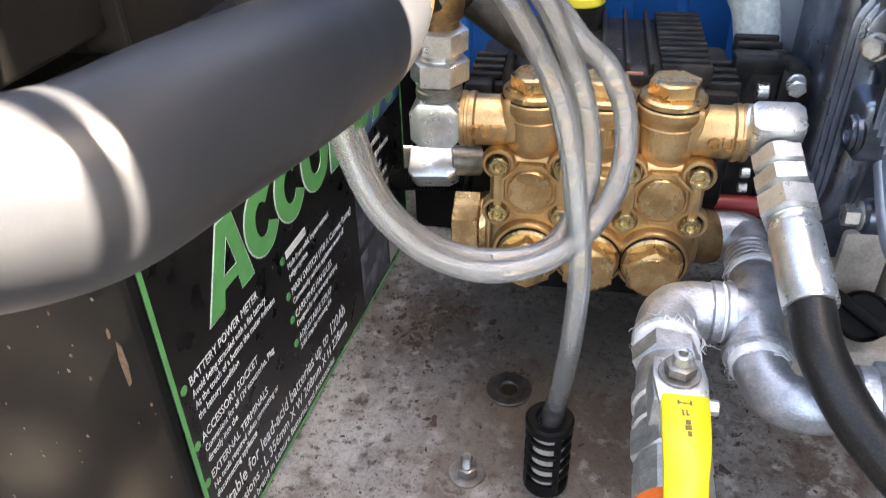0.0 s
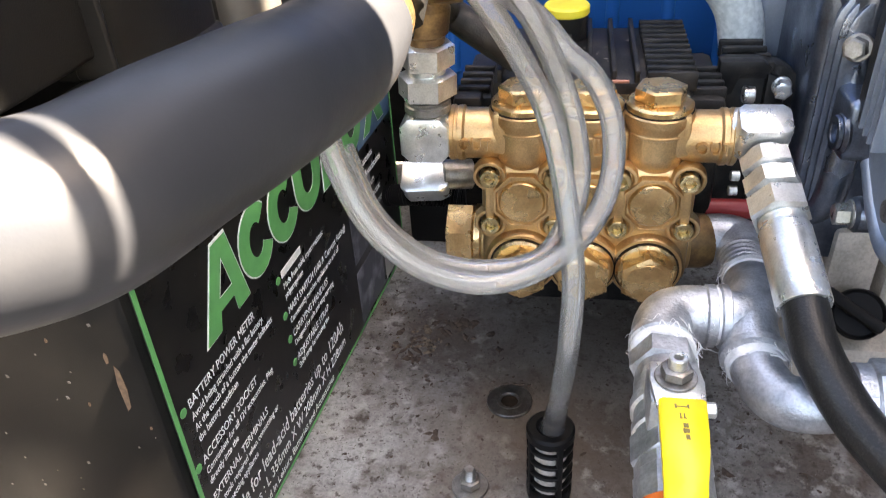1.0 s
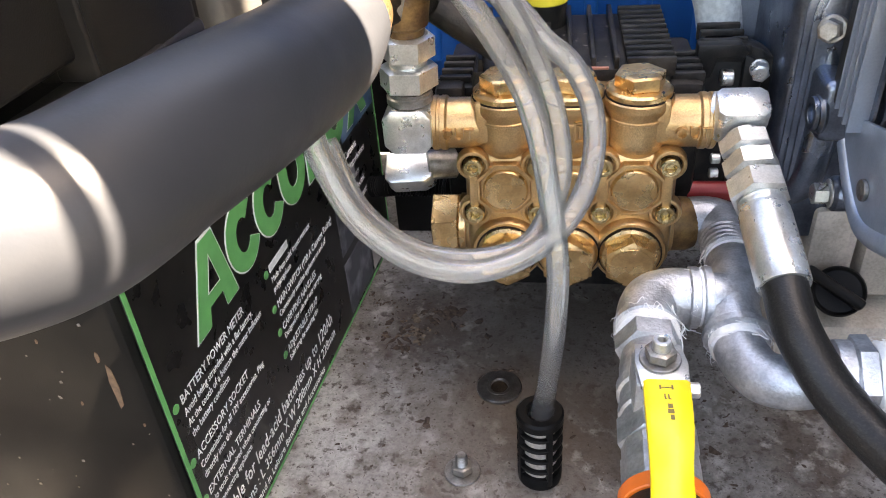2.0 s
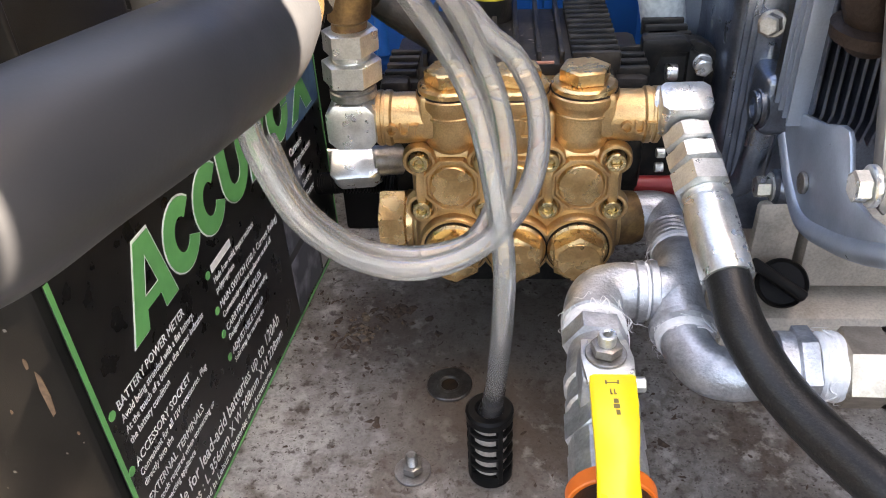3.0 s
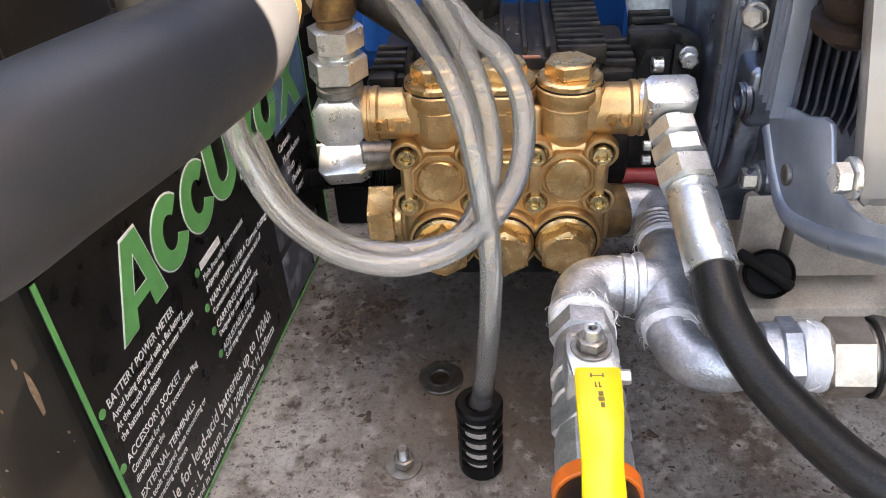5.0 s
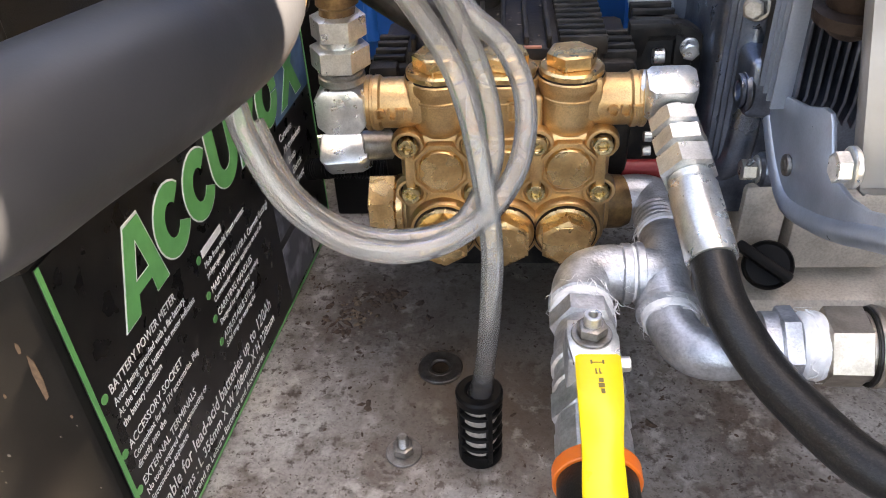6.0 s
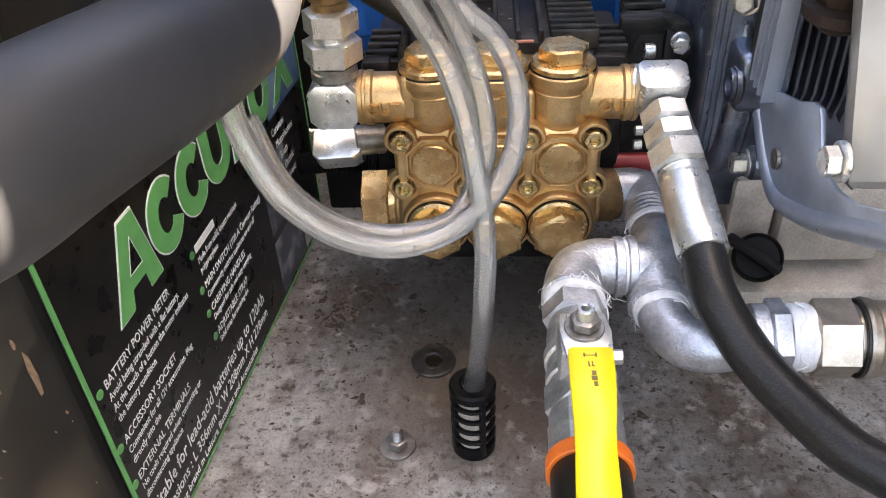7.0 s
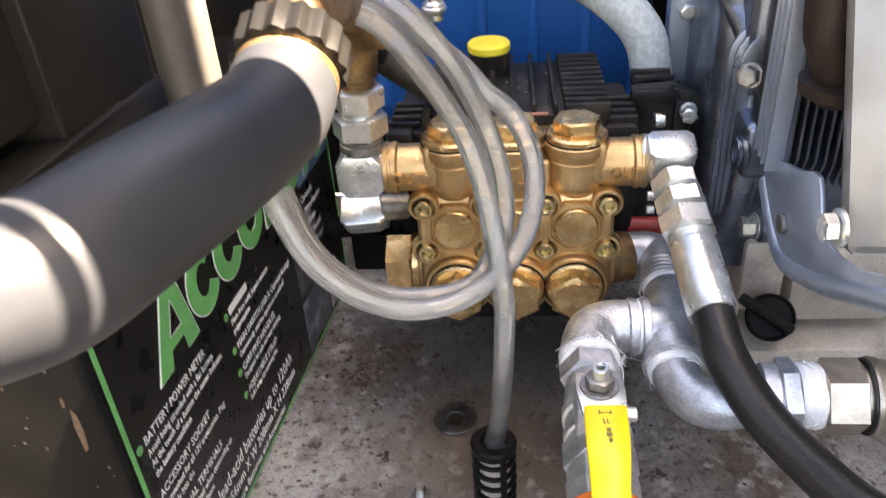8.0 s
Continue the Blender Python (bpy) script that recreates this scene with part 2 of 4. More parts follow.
def join(bm, t):
    me = bpy.data.meshes.new("scrap")
    t.to_mesh(me)
    t.free()
    bm.from_mesh(me)
    bpy.data.meshes.remove(me)
    return bm


def spline(points, steps=10):
    pts = [Vector(p) for p in points]
    pts = [2 * pts[0] - pts[1]] + pts + [2 * pts[-1] - pts[-2]]
    out = []
    for a, b, c, d in zip(pts, pts[1:], pts[2:], pts[3:]):
        for i in range(steps):
            t = i / steps
            out.append(0.5 * (2 * b + (c - a) * t + (2 * a - 5 * b + 4 * c - d) * t * t + (3 * b - a - 3 * c + d) * t ** 3))
    return out + [pts[-2]]


def pipe(bm, points, r, seg=24, steps=10, smoothed=True, closed=True):
    """A round tube along points; r is one radius or a function of the way 0 to 1."""
    pts = spline(points, steps) if smoothed else [Vector(p) for p in points]
    n = len(pts)
    up, rings = None, []
    for i, p in enumerate(pts):
        d = (pts[min(i + 1, n - 1)] - pts[max(i - 1, 0)]).normalized()
        if up is None:
            up = axes(d)[1]
        up = (up - d * up.dot(d)).normalized()
        side = d.cross(up)
        k = r(i / (n - 1)) if callable(r) else r
        rings.append([bm.verts.new(p + (up * math.cos(a) + side * math.sin(a)) * k) for a in (2 * math.pi * j / seg for j in range(seg))])
    for a, b in zip(rings, rings[1:]):
        for j in range(seg):
            bm.faces.new((a[j], a[(j + 1) % seg], b[(j + 1) % seg], b[j]))
    if closed:
        bm.faces.new(rings[0][::-1])
        bm.faces.new(rings[-1])
    return bm


def slab(bm, outline, place, depth, ease=0.0):
    """An outline of (a, b) pairs put into the world by place(a, b, c) and given a depth along c."""
    t = bmesh.new()
    lo = [t.verts.new(place(a, b, 0)) for a, b in outline]
    hi = [t.verts.new(place(a, b, depth)) for a, b in outline]
    n = len(outline)
    t.faces.new(lo[::-1])
    t.faces.new(hi)
    for i in range(n):
        t.faces.new((lo[i], lo[(i + 1) % n], hi[(i + 1) % n], hi[i]))
    if ease:
        bmesh.ops.recalc_face_normals(t, faces=t.faces)
        bmesh.ops.bevel(t, geom=t.edges[:], offset=ease, segments=2, profile=0.5, affect="EDGES")
    return join(bm, t)


def letters(words, size, m, depth=0.0002, squeeze=1.0):
    """A bmesh of words in the built-in font, put into the world by m."""
    cu = bpy.data.curves.new("words", "FONT")
    cu.body, cu.size, cu.extrude, cu.resolution_u = words, size, depth, 2
    ob = bpy.data.objects.new("words", cu)
    scene.collection.objects.link(ob)
    me = ob.evaluated_get(bpy.context.evaluated_depsgraph_get()).to_mesh()
    bm = bmesh.new()
    bm.from_mesh(me)
    bpy.data.objects.remove(ob)
    bpy.data.curves.remove(cu)
    bm.transform(m @ Matrix.Diagonal((squeeze, 1, 1, 1)))
    return bm


B = bmesh.new

# ---- large structure ----
bm = B()
box(bm, (-60, -60, -0.62), (60, 60, -0.6))
tagged(part("ground", bm, CONCRETE), "grey sunlit concrete ground below the machine", "ground", kind="structure")
bm = B()
box(bm, (-0.69, -0.32, -0.004), (0.64, 0.36, 0.0), 0.001)
deck = tagged(part("floor", bm, FLOOR), "stained galvanised steel deck plate with dirt and rust", "floor", kind="structure")

# plain screens added round the machine to block and shape light, open behind the camera
WALL = material("dark_screen", (0.045, 0.045, 0.047), 0.6, 0.0, (0.03, 0.03, 0.03), 6, 0.6, 0.05, 200)


def bar_place(a, b, c):
    """Places the shading bars, which run along the hose's cross direction."""
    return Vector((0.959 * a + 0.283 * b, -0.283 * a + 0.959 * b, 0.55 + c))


# unseen bars added so that their shadows band the supply hose
for name, outline in (("shade_beam", [(-0.62, -0.302), (0.71, -0.302), (0.71, -0.201), (-0.62, -0.201)]),
                      ("shade_rail", [(-0.6, -0.3095), (0.72, -0.3095), (0.72, -0.3062), (-0.6, -0.3062)])):
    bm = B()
    slab(bm, outline, bar_place, 0.012)
    tagged(part(name, bm, WALL), "plain unseen bar that throws shade on the supply hose", "beam", kind="structure")
# unseen screen keeps sun off the pump; its gap lights the cover edge
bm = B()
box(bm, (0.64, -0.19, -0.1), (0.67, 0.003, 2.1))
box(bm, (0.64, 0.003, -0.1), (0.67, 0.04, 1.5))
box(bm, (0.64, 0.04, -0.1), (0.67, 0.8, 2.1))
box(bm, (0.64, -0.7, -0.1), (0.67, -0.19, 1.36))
tagged(part("screen_east", bm, WALL), "plain dark side screen, unseen, added to block light", "wall", kind="structure")
# unseen screen added to hold back light from the left
bm = B()
box(bm, (-0.72, -0.7, -0.1), (-0.69, 0.8, 0.815))
tagged(part("screen_west", bm, WALL), "plain dark side screen, unseen, added to block light", "wall", kind="structure")
# unseen low screen added to cut light from behind the camera
bm = B()
box(bm, (-0.72, -0.75, -0.6), (0.67, -0.72, 0.2))
tagged(part("screen_south", bm, WALL), "low plain dark screen, unseen, added to cut low light", "wall", kind="structure")
# unseen dark panel that hides the sunlit ground and its bounced light
bm = B()
box(bm, (-0.69, -0.72, -0.14), (0.64, -0.322, -0.12))
tagged(part("bounce_screen", bm, WALL), "plain dark panel, unseen, added to cut light bounced off the ground", "floor", kind="structure")
# dark backdrop added so that no bright ground shows behind the machine
bm = B()
box(bm, (-0.69, 0.36, 0.002), (0.62, 0.39, 0.82))
tagged(part("screen_north", bm, PLASTIC), "dark backdrop added to close off the light behind the machine", "wall", kind="structure")

# ---- brass pump ----
pump = thing("pressure_pump", (0, 0.06, 0.0), "brass triplex pressure pump with black ribbed crankcase", "pump")
PITCH = 0.04
bm = B()
box(bm, (-0.066, 0.002, 0.108), (0.066, 0.05, 0.193), 0.006, None, 3)
box(bm, (-0.058, 0.022, 0.185), (0.058, 0.056, 0.2195), 0.005, None, 3)
for k in (-1, 0, 1):
    x = k * PITCH
    lathe(bm, (x, 0.0155, 0.189), (0, 0, 1), [(0.007, -0.002), (0.014, 0.0005), (0.0175, 0.005), (0.0186, 0.011), (0.0186, 0.0235), (0.0193, 0.024), (0.0193, 0.0255), (0.0187, 0.026), (0.0187, 0.0275), (0.0205, 0.031), (0.021, 0.033), (0.021, 0.0365), (0.02, 0.0375)], 44)
    lathe(bm, (x, 0.004, 0.169), (0, -1, 0), [(0.0202, 0), (0.0202, 0.0048), (0.0194, 0.0066), (0.0176, 0.0068), (0.0166, 0.0052), (0.0138, 0.005)], 8, math.pi / 8)
    lathe(bm, (x, 0.01, 0.123), (0, -1, 0), [(0.0235, 0), (0.0235, 0.0125), (0.0222, 0.0145), (0.0205, 0.0145), (0.0195, 0.013)], 40)
for x in (-0.02, 0.02):
    box(bm, (x - 0.0035, 0.004, 0.17), (x + 0.0035, 0.03, 0.216), 0.003, None, 3)
for x in (-0.06, -0.02, 0.02, 0.06):
    for z in (0.186, 0.152):
        lathe(bm, (x, 0.006, z), (0, -1, 0), [(0.0108, 0), (0.0104, 0.0062), (0.0098, 0.0074), (0.0082, 0.0076), (0.0074, 0.0068), (0.0072, 0.001)], 28)
    box(bm, (x - 0.003, -0.003, 0.154), (x + 0.003, 0.004, 0.184), 0.0015)
for s in (-1, 1):
    lathe(bm, (s * 0.05, 0.015, 0.2085), (s, 0, 0), [(0.0145, 0), (0.015, 0.006), (0.0158, 0.012), (0.0158, 0.025), (0.0172, 0.0265), (0.0172, 0.0295), (0.0166, 0.03), (0.0166, 0.0315), (0.0172, 0.032), (0.0172, 0.0345), (0.016, 0.0355)], 40)
    lathe(bm, (s * 0.05, 0.035, 0.121), (s, 0, 0), [(0.021, 0), (0.0205, 0.018), (0.019, 0.02)], 32)
    box(bm, (min(s * 0.046, s * 0.058), 0.0, 0.2), (max(s * 0.046, s * 0.058), 0.04, 0.228), 0.003)
head = part("pump_head", bm, BRASS, pump, "cast brass cylinder head with stained hollows", 40)
for k in (-1, 0, 1):
    x = k * PITCH
    bm = B()
    lathe(bm, (x, 0.0155, 0.226), (0, 0, 1), [(0.0175, 0), (0.0196, 0.0008), (0.0196, 0.0042), (0.018, 0.0055), (0.0135, 0.006)], 40)
    hexagon(bm, (x, 0.0155, 0.2315), (x, 0.0155, 0.2405), 0.0265, 0.35 + 0.5 * k, 0.0016)
    part("valve_cap", bm, BRASS_HEX, pump, smooth=28)
    bm = B()
    lathe(bm, (x, -0.002, 0.122), (0, -1, 0), [(0.0195, 0), (0.0195, 0.003), (0.0178, 0.0045)], 36)
    hexagon(bm, (x, -0.005, 0.122), (x, -0.0185, 0.122), 0.031, math.pi / 6, 0.002)
    lathe(bm, (x, -0.0165, 0.122), (0, -1, 0), [(0.0145, 0), (0.0135, 0.0024), (0.011, 0.0028)], 32)
    part("front_plug", bm, BRASS_HEX, pump, smooth=28)
    # thin dark rings blacken the joints round the plug and cap
    bm = B()
    ring(bm, (x, -0.001, 0.1225), (0, -1, 0), 0.0194, 0.0208, 0.0036, 40)
    part("plug_gap_ring", bm, DARK_FILL, pump)
    bm = B()
    ring(bm, (x, 0.0155, 0.2262), (0, 0, 1), 0.0186, 0.0202, 0.0012, 40)
    part("cap_gap_ring", bm, DARK_FILL, pump)
    bm = B()
    lathe(bm, (x, 0.0, 0.169), (0, -1, 0), [(0.0148, 0), (0.0146, 0.002), (0.0134, 0.0034), (0.006, 0.0037)], 36)
    part("core_disc", bm, BRASS_HEX, pump)
for x in (-0.06, -0.02, 0.02, 0.06):
    for z in (0.186, 0.152):
        bm = B()
        ring(bm, (x, 0.0052, z), (0, -1, 0), 0.0031, 0.0061, 0.0102, 24)
        lathe(bm, (x, 0.0052, z), (0, -1, 0), [(0.0032, 0), (0.0032, 0.0068)], 6)
        part("socket_bolt", bm, BOLT, pump, "shiny yellowed socket head bolt")
        # dark ring in the groove round the bolt head
        bm = B()
        ring(bm, (x, 0.0052, z), (0, -1, 0), 0.0061, 0.0073, 0.0028, 24)
        part("bolt_recess", bm, DARK_FILL, pump)
for s in (-1, 1):
    bm = B()
    if s < 0:
        hexagon(bm, (-0.075, 0.035, 0.121), (-0.0935, 0.035, 0.121), 0.0385, math.pi / 6)
        lathe(bm, (-0.07, 0.035, 0.121), (-1, 0, 0), [(0.0205, 0), (0.0205, 0.004), (0.019, 0.005)], 32)
    else:
        lathe(bm, (0.068, 0.035, 0.121), (1, 0, 0), [(0.019, 0), (0.0185, 0.012), (0.016, 0.018), (0.012, 0.02)], 32)
    part("side_plug", bm, BRASS_HEX if s < 0 else BRASS_DARK, pump, smooth=28)
for x in (-0.079, 0.0605):
    t = letters("OUT", 0.0108, pose(x, -0.0022, 0.205, 90), 0.0018, 0.9)
    part("embossed_word", t, BRASS, pump)
bm = B()
for lo, hi in (((0.0015, -0.0048, 0.203), (0.012, -0.001, 0.2042)), ((0.0015, -0.0048, 0.2158), (0.012, -0.001, 0.217)), ((0.0015, -0.0048, 0.203), (0.0027, -0.001, 0.217)), ((0.0108, -0.0048, 0.203), (0.012, -0.001, 0.217)), ((0.0045, -0.0048, 0.206), (0.0058, -0.001, 0.2145)), ((0.0075, -0.0048, 0.2105), (0.0092, -0.001, 0.2145))):
    box(bm, lo, hi, 0.0002)
part("cast_mark", bm, BRASS, pump, "raised square casting mark")

bm = B()
box(bm, (-0.064, 0.05, 0.1), (0.064, 0.158, 0.228), 0.006)
box(bm, (-0.086, 0.062, 0.12), (0.088, 0.15, 0.212), 0.006)
box(bm, (-0.09, 0.056, 0.15), (-0.07, 0.075, 0.214), 0.004)
crank = part("crankcase", bm, BLACK, pump, "dusty black ribbed crankcase")
for i in range(7):
    x = -0.058 + i * 0.0145
    bm = B()
    box(bm, (x - 0.0016, 0.052, 0.226), (x + 0.0016, 0.156, 0.2345), 0.0008)
    part("rib", bm, BLACK, crank)
for i in range(11):
    y = 0.05 + i * 0.0098
    bm = B()
    box(bm, (0.035, y, 0.222), (0.0655, y + 0.0036, 0.2345), 0.0008)
    part("rib", bm, BLACK, crank)
for s in (-1, 1):
    for i in range(4):
        y = 0.068 + i * 0.012
        bm = B()
        box(bm, (min(s * 0.066, s * 0.0875), y, 0.208), (max(s * 0.066, s * 0.0875), y + 0.005, 0.2165), 0.001)
        part("rib", bm, BLACK, crank)
bm = B()
box(bm, (-0.008, 0.0485, 0.2275), (0.024, 0.051, 0.2292), 0.0006)
part("scraped_paint", bm, material("pinkish_scrape", (0.4, 0.18, 0.12), 0.7), crank)
bm = B()
lathe(bm, (-0.017, 0.135, 0.226), (0, 0, 1), [(0.015, 0), (0.015, 0.012), (0.0155, 0.014), (0.0155, 0.019)], 32)
ocap = part("oil_cap", bm, BLACK, pump, "black oil filler cap with a yellow top")
bm = B()
lathe(bm, (-0.017, 0.135, 0.2448), (0, 0, 1), [(0.0155, 0), (0.0163, 0.001), (0.0163, 0.0055), (0.015, 0.0068), (0.008, 0.0074)], 32)
part("cap_top", bm, material("yellow_cap", (0.72, 0.62, 0.05), 0.45), ocap, "yellow plastic cap top")
bm = B()
slab(bm, [(0.088, 0.085), (0.088, 0.219), (0.091, 0.222), (0.114, 0.222), (0.129, 0.218), (0.138, 0.212), (0.143, 0.2), (0.143, 0.085)], lambda a, b, c: Vector((a, 0.104 + c, b)), 0.016, 0.002)
slab(bm, [(0.118, 0.09), (0.118, 0.216), (0.127, 0.211), (0.131, 0.199), (0.131, 0.09)], lambda a, b, c: Vector((a, 0.098 + c, b)), 0.01, 0.0015)
slab(bm, [(0.086, 0.2), (0.086, 0.224), (0.114, 0.224), (0.12, 0.219), (0.118, 0.214), (0.1, 0.214), (0.096, 0.2)], lambda a, b, c: Vector((a, 0.096 + c, b)), 0.01, 0.0015)
bell = part("bell_housing", bm, BLACK, pump, "black drive housing flange")
for i in range(4):
    bm = B()
    box(bm, (0.092, 0.1 + i * 0.014, 0.21), (0.122, 0.105 + i * 0.014, 0.222), 0.001)
    part("rib", bm, BLACK, bell)
bm = B()
cyl(bm, (0.128, 0.1, 0.206), (0.128, 0.097, 0.206), 0.0066)
hexagon(bm, (0.128, 0.098, 0.206), (0.127, 0.088, 0.206), 0.0108, 0.2)
part("flange_nut", bm, ZINC, bell, smooth=28)
bm = B()
cyl(bm, (0.104, 0.1, 0.199), (0.112, 0.1, 0.199), 0.0058)
part("stud", bm, ZINC, bell)
for z in (0.163, 0.152):
    bm = B()
    cyl(bm, (0.094, 0.05, z), (0.1, 0.05, z), 0.0035)
    part("stud", bm, ZINC, bell)
# black foot added under the pump; it also stands for the shade there
bm = B()
box(bm, (-0.06, 0.12, 0.0), (0.07, 0.156, 0.102), 0.003)
part("shade_foot", bm, BLACK, pump)

# ---- outlet fittings on the pump ----
fit_l = thing("outlet_fitting", (-0.097, 0.012, 0.196), "zinc plated elbow and nuts below a brass valve", "pipe fitting")
bm = B()
slab(bm, [(-0.0155, -0.009), (-0.01, -0.0145), (0.0095, -0.0145), (0.0145, -0.009), (0.0145, 0.009), (0.0095, 0.0145), (-0.01, 0.0145), (-0.0155, 0.009)], lambda a, b, c: Vector((-0.0985 + a, -0.005 + c, 0.211 + b)), 0.03, 0.0012)
cyl(bm, (-0.088, 0.012, 0.212), (-0.08, 0.014, 0.2125), 0.012)
part("elbow", bm, ZINC, fit_l, "square zinc plated elbow", 28)
bm = B()
lathe(bm, (-0.098, 0.01, 0.2245), (0.03, 0, 1), [(0.0105, 0), (0.0105, 0.0012), (0.0142, 0.0018), (0.0142, 0.006), (0.0132, 0.0068), (0.0132, 0.0082), (0.0142, 0.009), (0.0142, 0.0098), (0.012, 0.0106)], 36)
part("collar", bm, STEEL, fit_l, "dull grey collar")
bm = B()
hexagon(bm, (-0.0975, 0.01, 0.235), (-0.097, 0.01, 0.25), 0.031, 0.0, 0.0022)
part("union_nut", bm, ZINC, fit_l, smooth=28)
bm = B()
lathe(bm, (-0.097, 0.01, 0.25), (0, 0, 1), [(0.0115, 0), (0.0115, 0.004)], 32)
hexagon(bm, (-0.0965, 0.01, 0.2535), (-0.096, 0.01, 0.268), 0.0285, 0.0, 0.0022)
part("union_nut", bm, ZINC, fit_l, smooth=28)
bm = B()
lathe(bm, (-0.096, 0.01, 0.268), (0.12, 0, 1), [(0.0105, 0), (0.0105, 0.004), (0.0125, 0.006), (0.0128, 0.02), (0.0105, 0.024), (0.0105, 0.034), (0.013, 0.036), (0.013, 0.05)], 24)
hexagon(bm, (-0.09, 0.004, 0.302), (-0.075, -0.004, 0.306), 0.02, 0.3)
part("valve_body", bm, BRASS_DARK, fit_l, "dirty brass valve body", 28)
bm = B()
pipe(bm, [(-0.092, 0.03, 0.284), (-0.088, 0.05, 0.273), (-0.07, 0.052, 0.26), (-0.045, 0.055, 0.243)], lambda k: 0.0085 + 0.003 * k, 16)
part("valve_handle", bm, BLACK, fit_l, "black valve handle")

low_nut = thing("lower_fitting", (-0.114, 0.04, 0.172), "zinc plated lower fitting beside the pump", "pipe fitting")
bm = B()
LU = Vector((0.0, 0.75, 0.66))
LN = Vector((0.0, -0.66, 0.75))
slab(bm, [(-0.0165, -0.009), (-0.012, -0.0125), (0.01, -0.011), (0.0165, -0.007), (0.017, 0.007), (0.013, 0.01), (-0.0165, 0.01)], lambda a, b, c: Vector((-0.1085, 0.036, 0.1655)) + Vector((a, 0, 0)) + LU * b - LN * c, 0.022, 0.0012)
part("fitting_block", bm, ZINC, low_nut, smooth=28)
bm = B()
cyl(bm, (-0.098, 0.042, 0.163), (-0.078, 0.05, 0.16), 0.0105)
part("fitting_neck", bm, STEEL, low_nut)

hose = thing("pressure_hose", (0.1, -0.02, 0.2), "black rubber pressure hose with crimped silver end", "hose")
bm = B()
HU = Vector((0.0, -0.35, 0.937))
HB = Vector((0.0, 0.937, 0.35))
slab(bm, [(-0.0145, -0.008), (-0.011, -0.0115), (0.0105, -0.0115), (0.0145, -0.0075), (0.0145, 0.008), (0.0105, 0.0115), (-0.011, 0.0115), (-0.0145, 0.008)], lambda a, b, c: Vector((0.0968, -0.002, 0.2285)) + Vector((a, 0, 0)) + HB * b - HU * c, 0.0235, 0.0012)
cyl(bm, (0.083, 0.014, 0.2135), (0.09, 0.012, 0.214), 0.013)
part("elbow", bm, ZINC, hose, "bright zinc plated elbow", 28)
H0, H1 = Vector((0.0965, 0.004, 0.214)), Vector((0.1058, -0.1025, 0.1735))
HD = (H1 - H0).normalized()
for a, b, w, turn in ((0.0165, 0.0285, 0.0262, 0.05), (0.0308, 0.043, 0.0268, -0.04), (0.0452, 0.06, 0.0285, 0.08)):
    bm = B()
    cyl(bm, H0 + HD * (a - 0.003), H0 + HD * (b + 0.003), 0.0108)
    hexagon(bm, H0 + HD * a, H0 + HD * b, w, turn, 0.002)
    part("hose_nut", bm, ZINC, hose, smooth=28)
bm = B()
L = (H1 - H0).length
lathe(bm, H0, HD, [(0.0105, 0.058), (0.0128, 0.062), (0.0118, 0.0635), (0.0118, 0.0655), (0.0128, 0.0665), (0.0136, 0.069), (0.0136, L - 0.002), (0.013, L), (0.0115, L)], 40)
part("ferrule", bm, ZINC, hose, "long smooth crimped ferrule")
bm = B()
pipe(bm, [H0 + HD * (L - 0.008), H1, (0.1092, -0.1233, 0.1619), (0.1222, -0.1459, 0.1459), (0.138, -0.1695, 0.1368), (0.1548, -0.1951, 0.1334), (0.1713, -0.212, 0.1335), (0.21, -0.25, 0.132), (0.3, -0.31, 0.1)], 0.0114, 28)
part("rubber_tube", bm, RUBBER, hose, "scuffed black rubber")

# ---- galvanised inlet pipework ----
PZ = 0.138
pw = thing("inlet_pipework", (0.06, -0.07, 0.1), "galvanised elbows and pipe with frayed white thread tape", "pipework")
bm = B()
pipe(bm, [(0.072, -0.068, PZ), (0.058, -0.067, PZ), (0.047, -0.072, PZ), (0.042, -0.084, PZ), (0.041, -0.1, PZ)], 0.0162, 32)
for p, d in (((0.066, -0.068, PZ), (1, 0, 0)), ((0.0415, -0.092, PZ), (-0.05, -1, 0))):
    lathe(bm, p, d, [(0.016, 0), (0.0178, 0.001), (0.0178, 0.0055), (0.016, 0.0065)], 36)
part("elbow", bm, GALV, pw)
bm = B()
pipe(bm, [(0.07, -0.068, PZ), (0.088, -0.068, PZ), (0.096, -0.05, PZ), (0.098, -0.03, PZ - 0.005)], 0.0155, 32)
pipe(bm, [(0.09, -0.064, PZ), (0.09, -0.092, PZ - 0.006)], 0.015, 32, smoothed=False)
for p, d in (((0.0735, -0.068, PZ), (1, 0, 0)), ((0.0902, -0.09, PZ - 0.006), (0, -1, -0.15))):
    lathe(bm, p, d, [(0.0155, 0), (0.0182, 0.001), (0.0182, 0.005), (0.0155, 0.006)], 36)
part("tee", bm, GALV, pw)
bm = B()
pipe(bm, [(0.0902, -0.092, PZ - 0.006), (0.091, -0.106, PZ - 0.008), (0.098, -0.122, PZ - 0.008), (0.113, -0.128, PZ - 0.006), (0.131, -0.126, PZ - 0.002)], 0.0138, 32)
part("bend", bm, GALV, pw)
bm = B()
pipe(bm, [(0.098, -0.03, PZ - 0.005), (0.1, 0.0, 0.126), (0.102, 0.024, 0.122)], 0.0145, 28)
nipple = part("threaded_nipple", bm, GALV, pw)
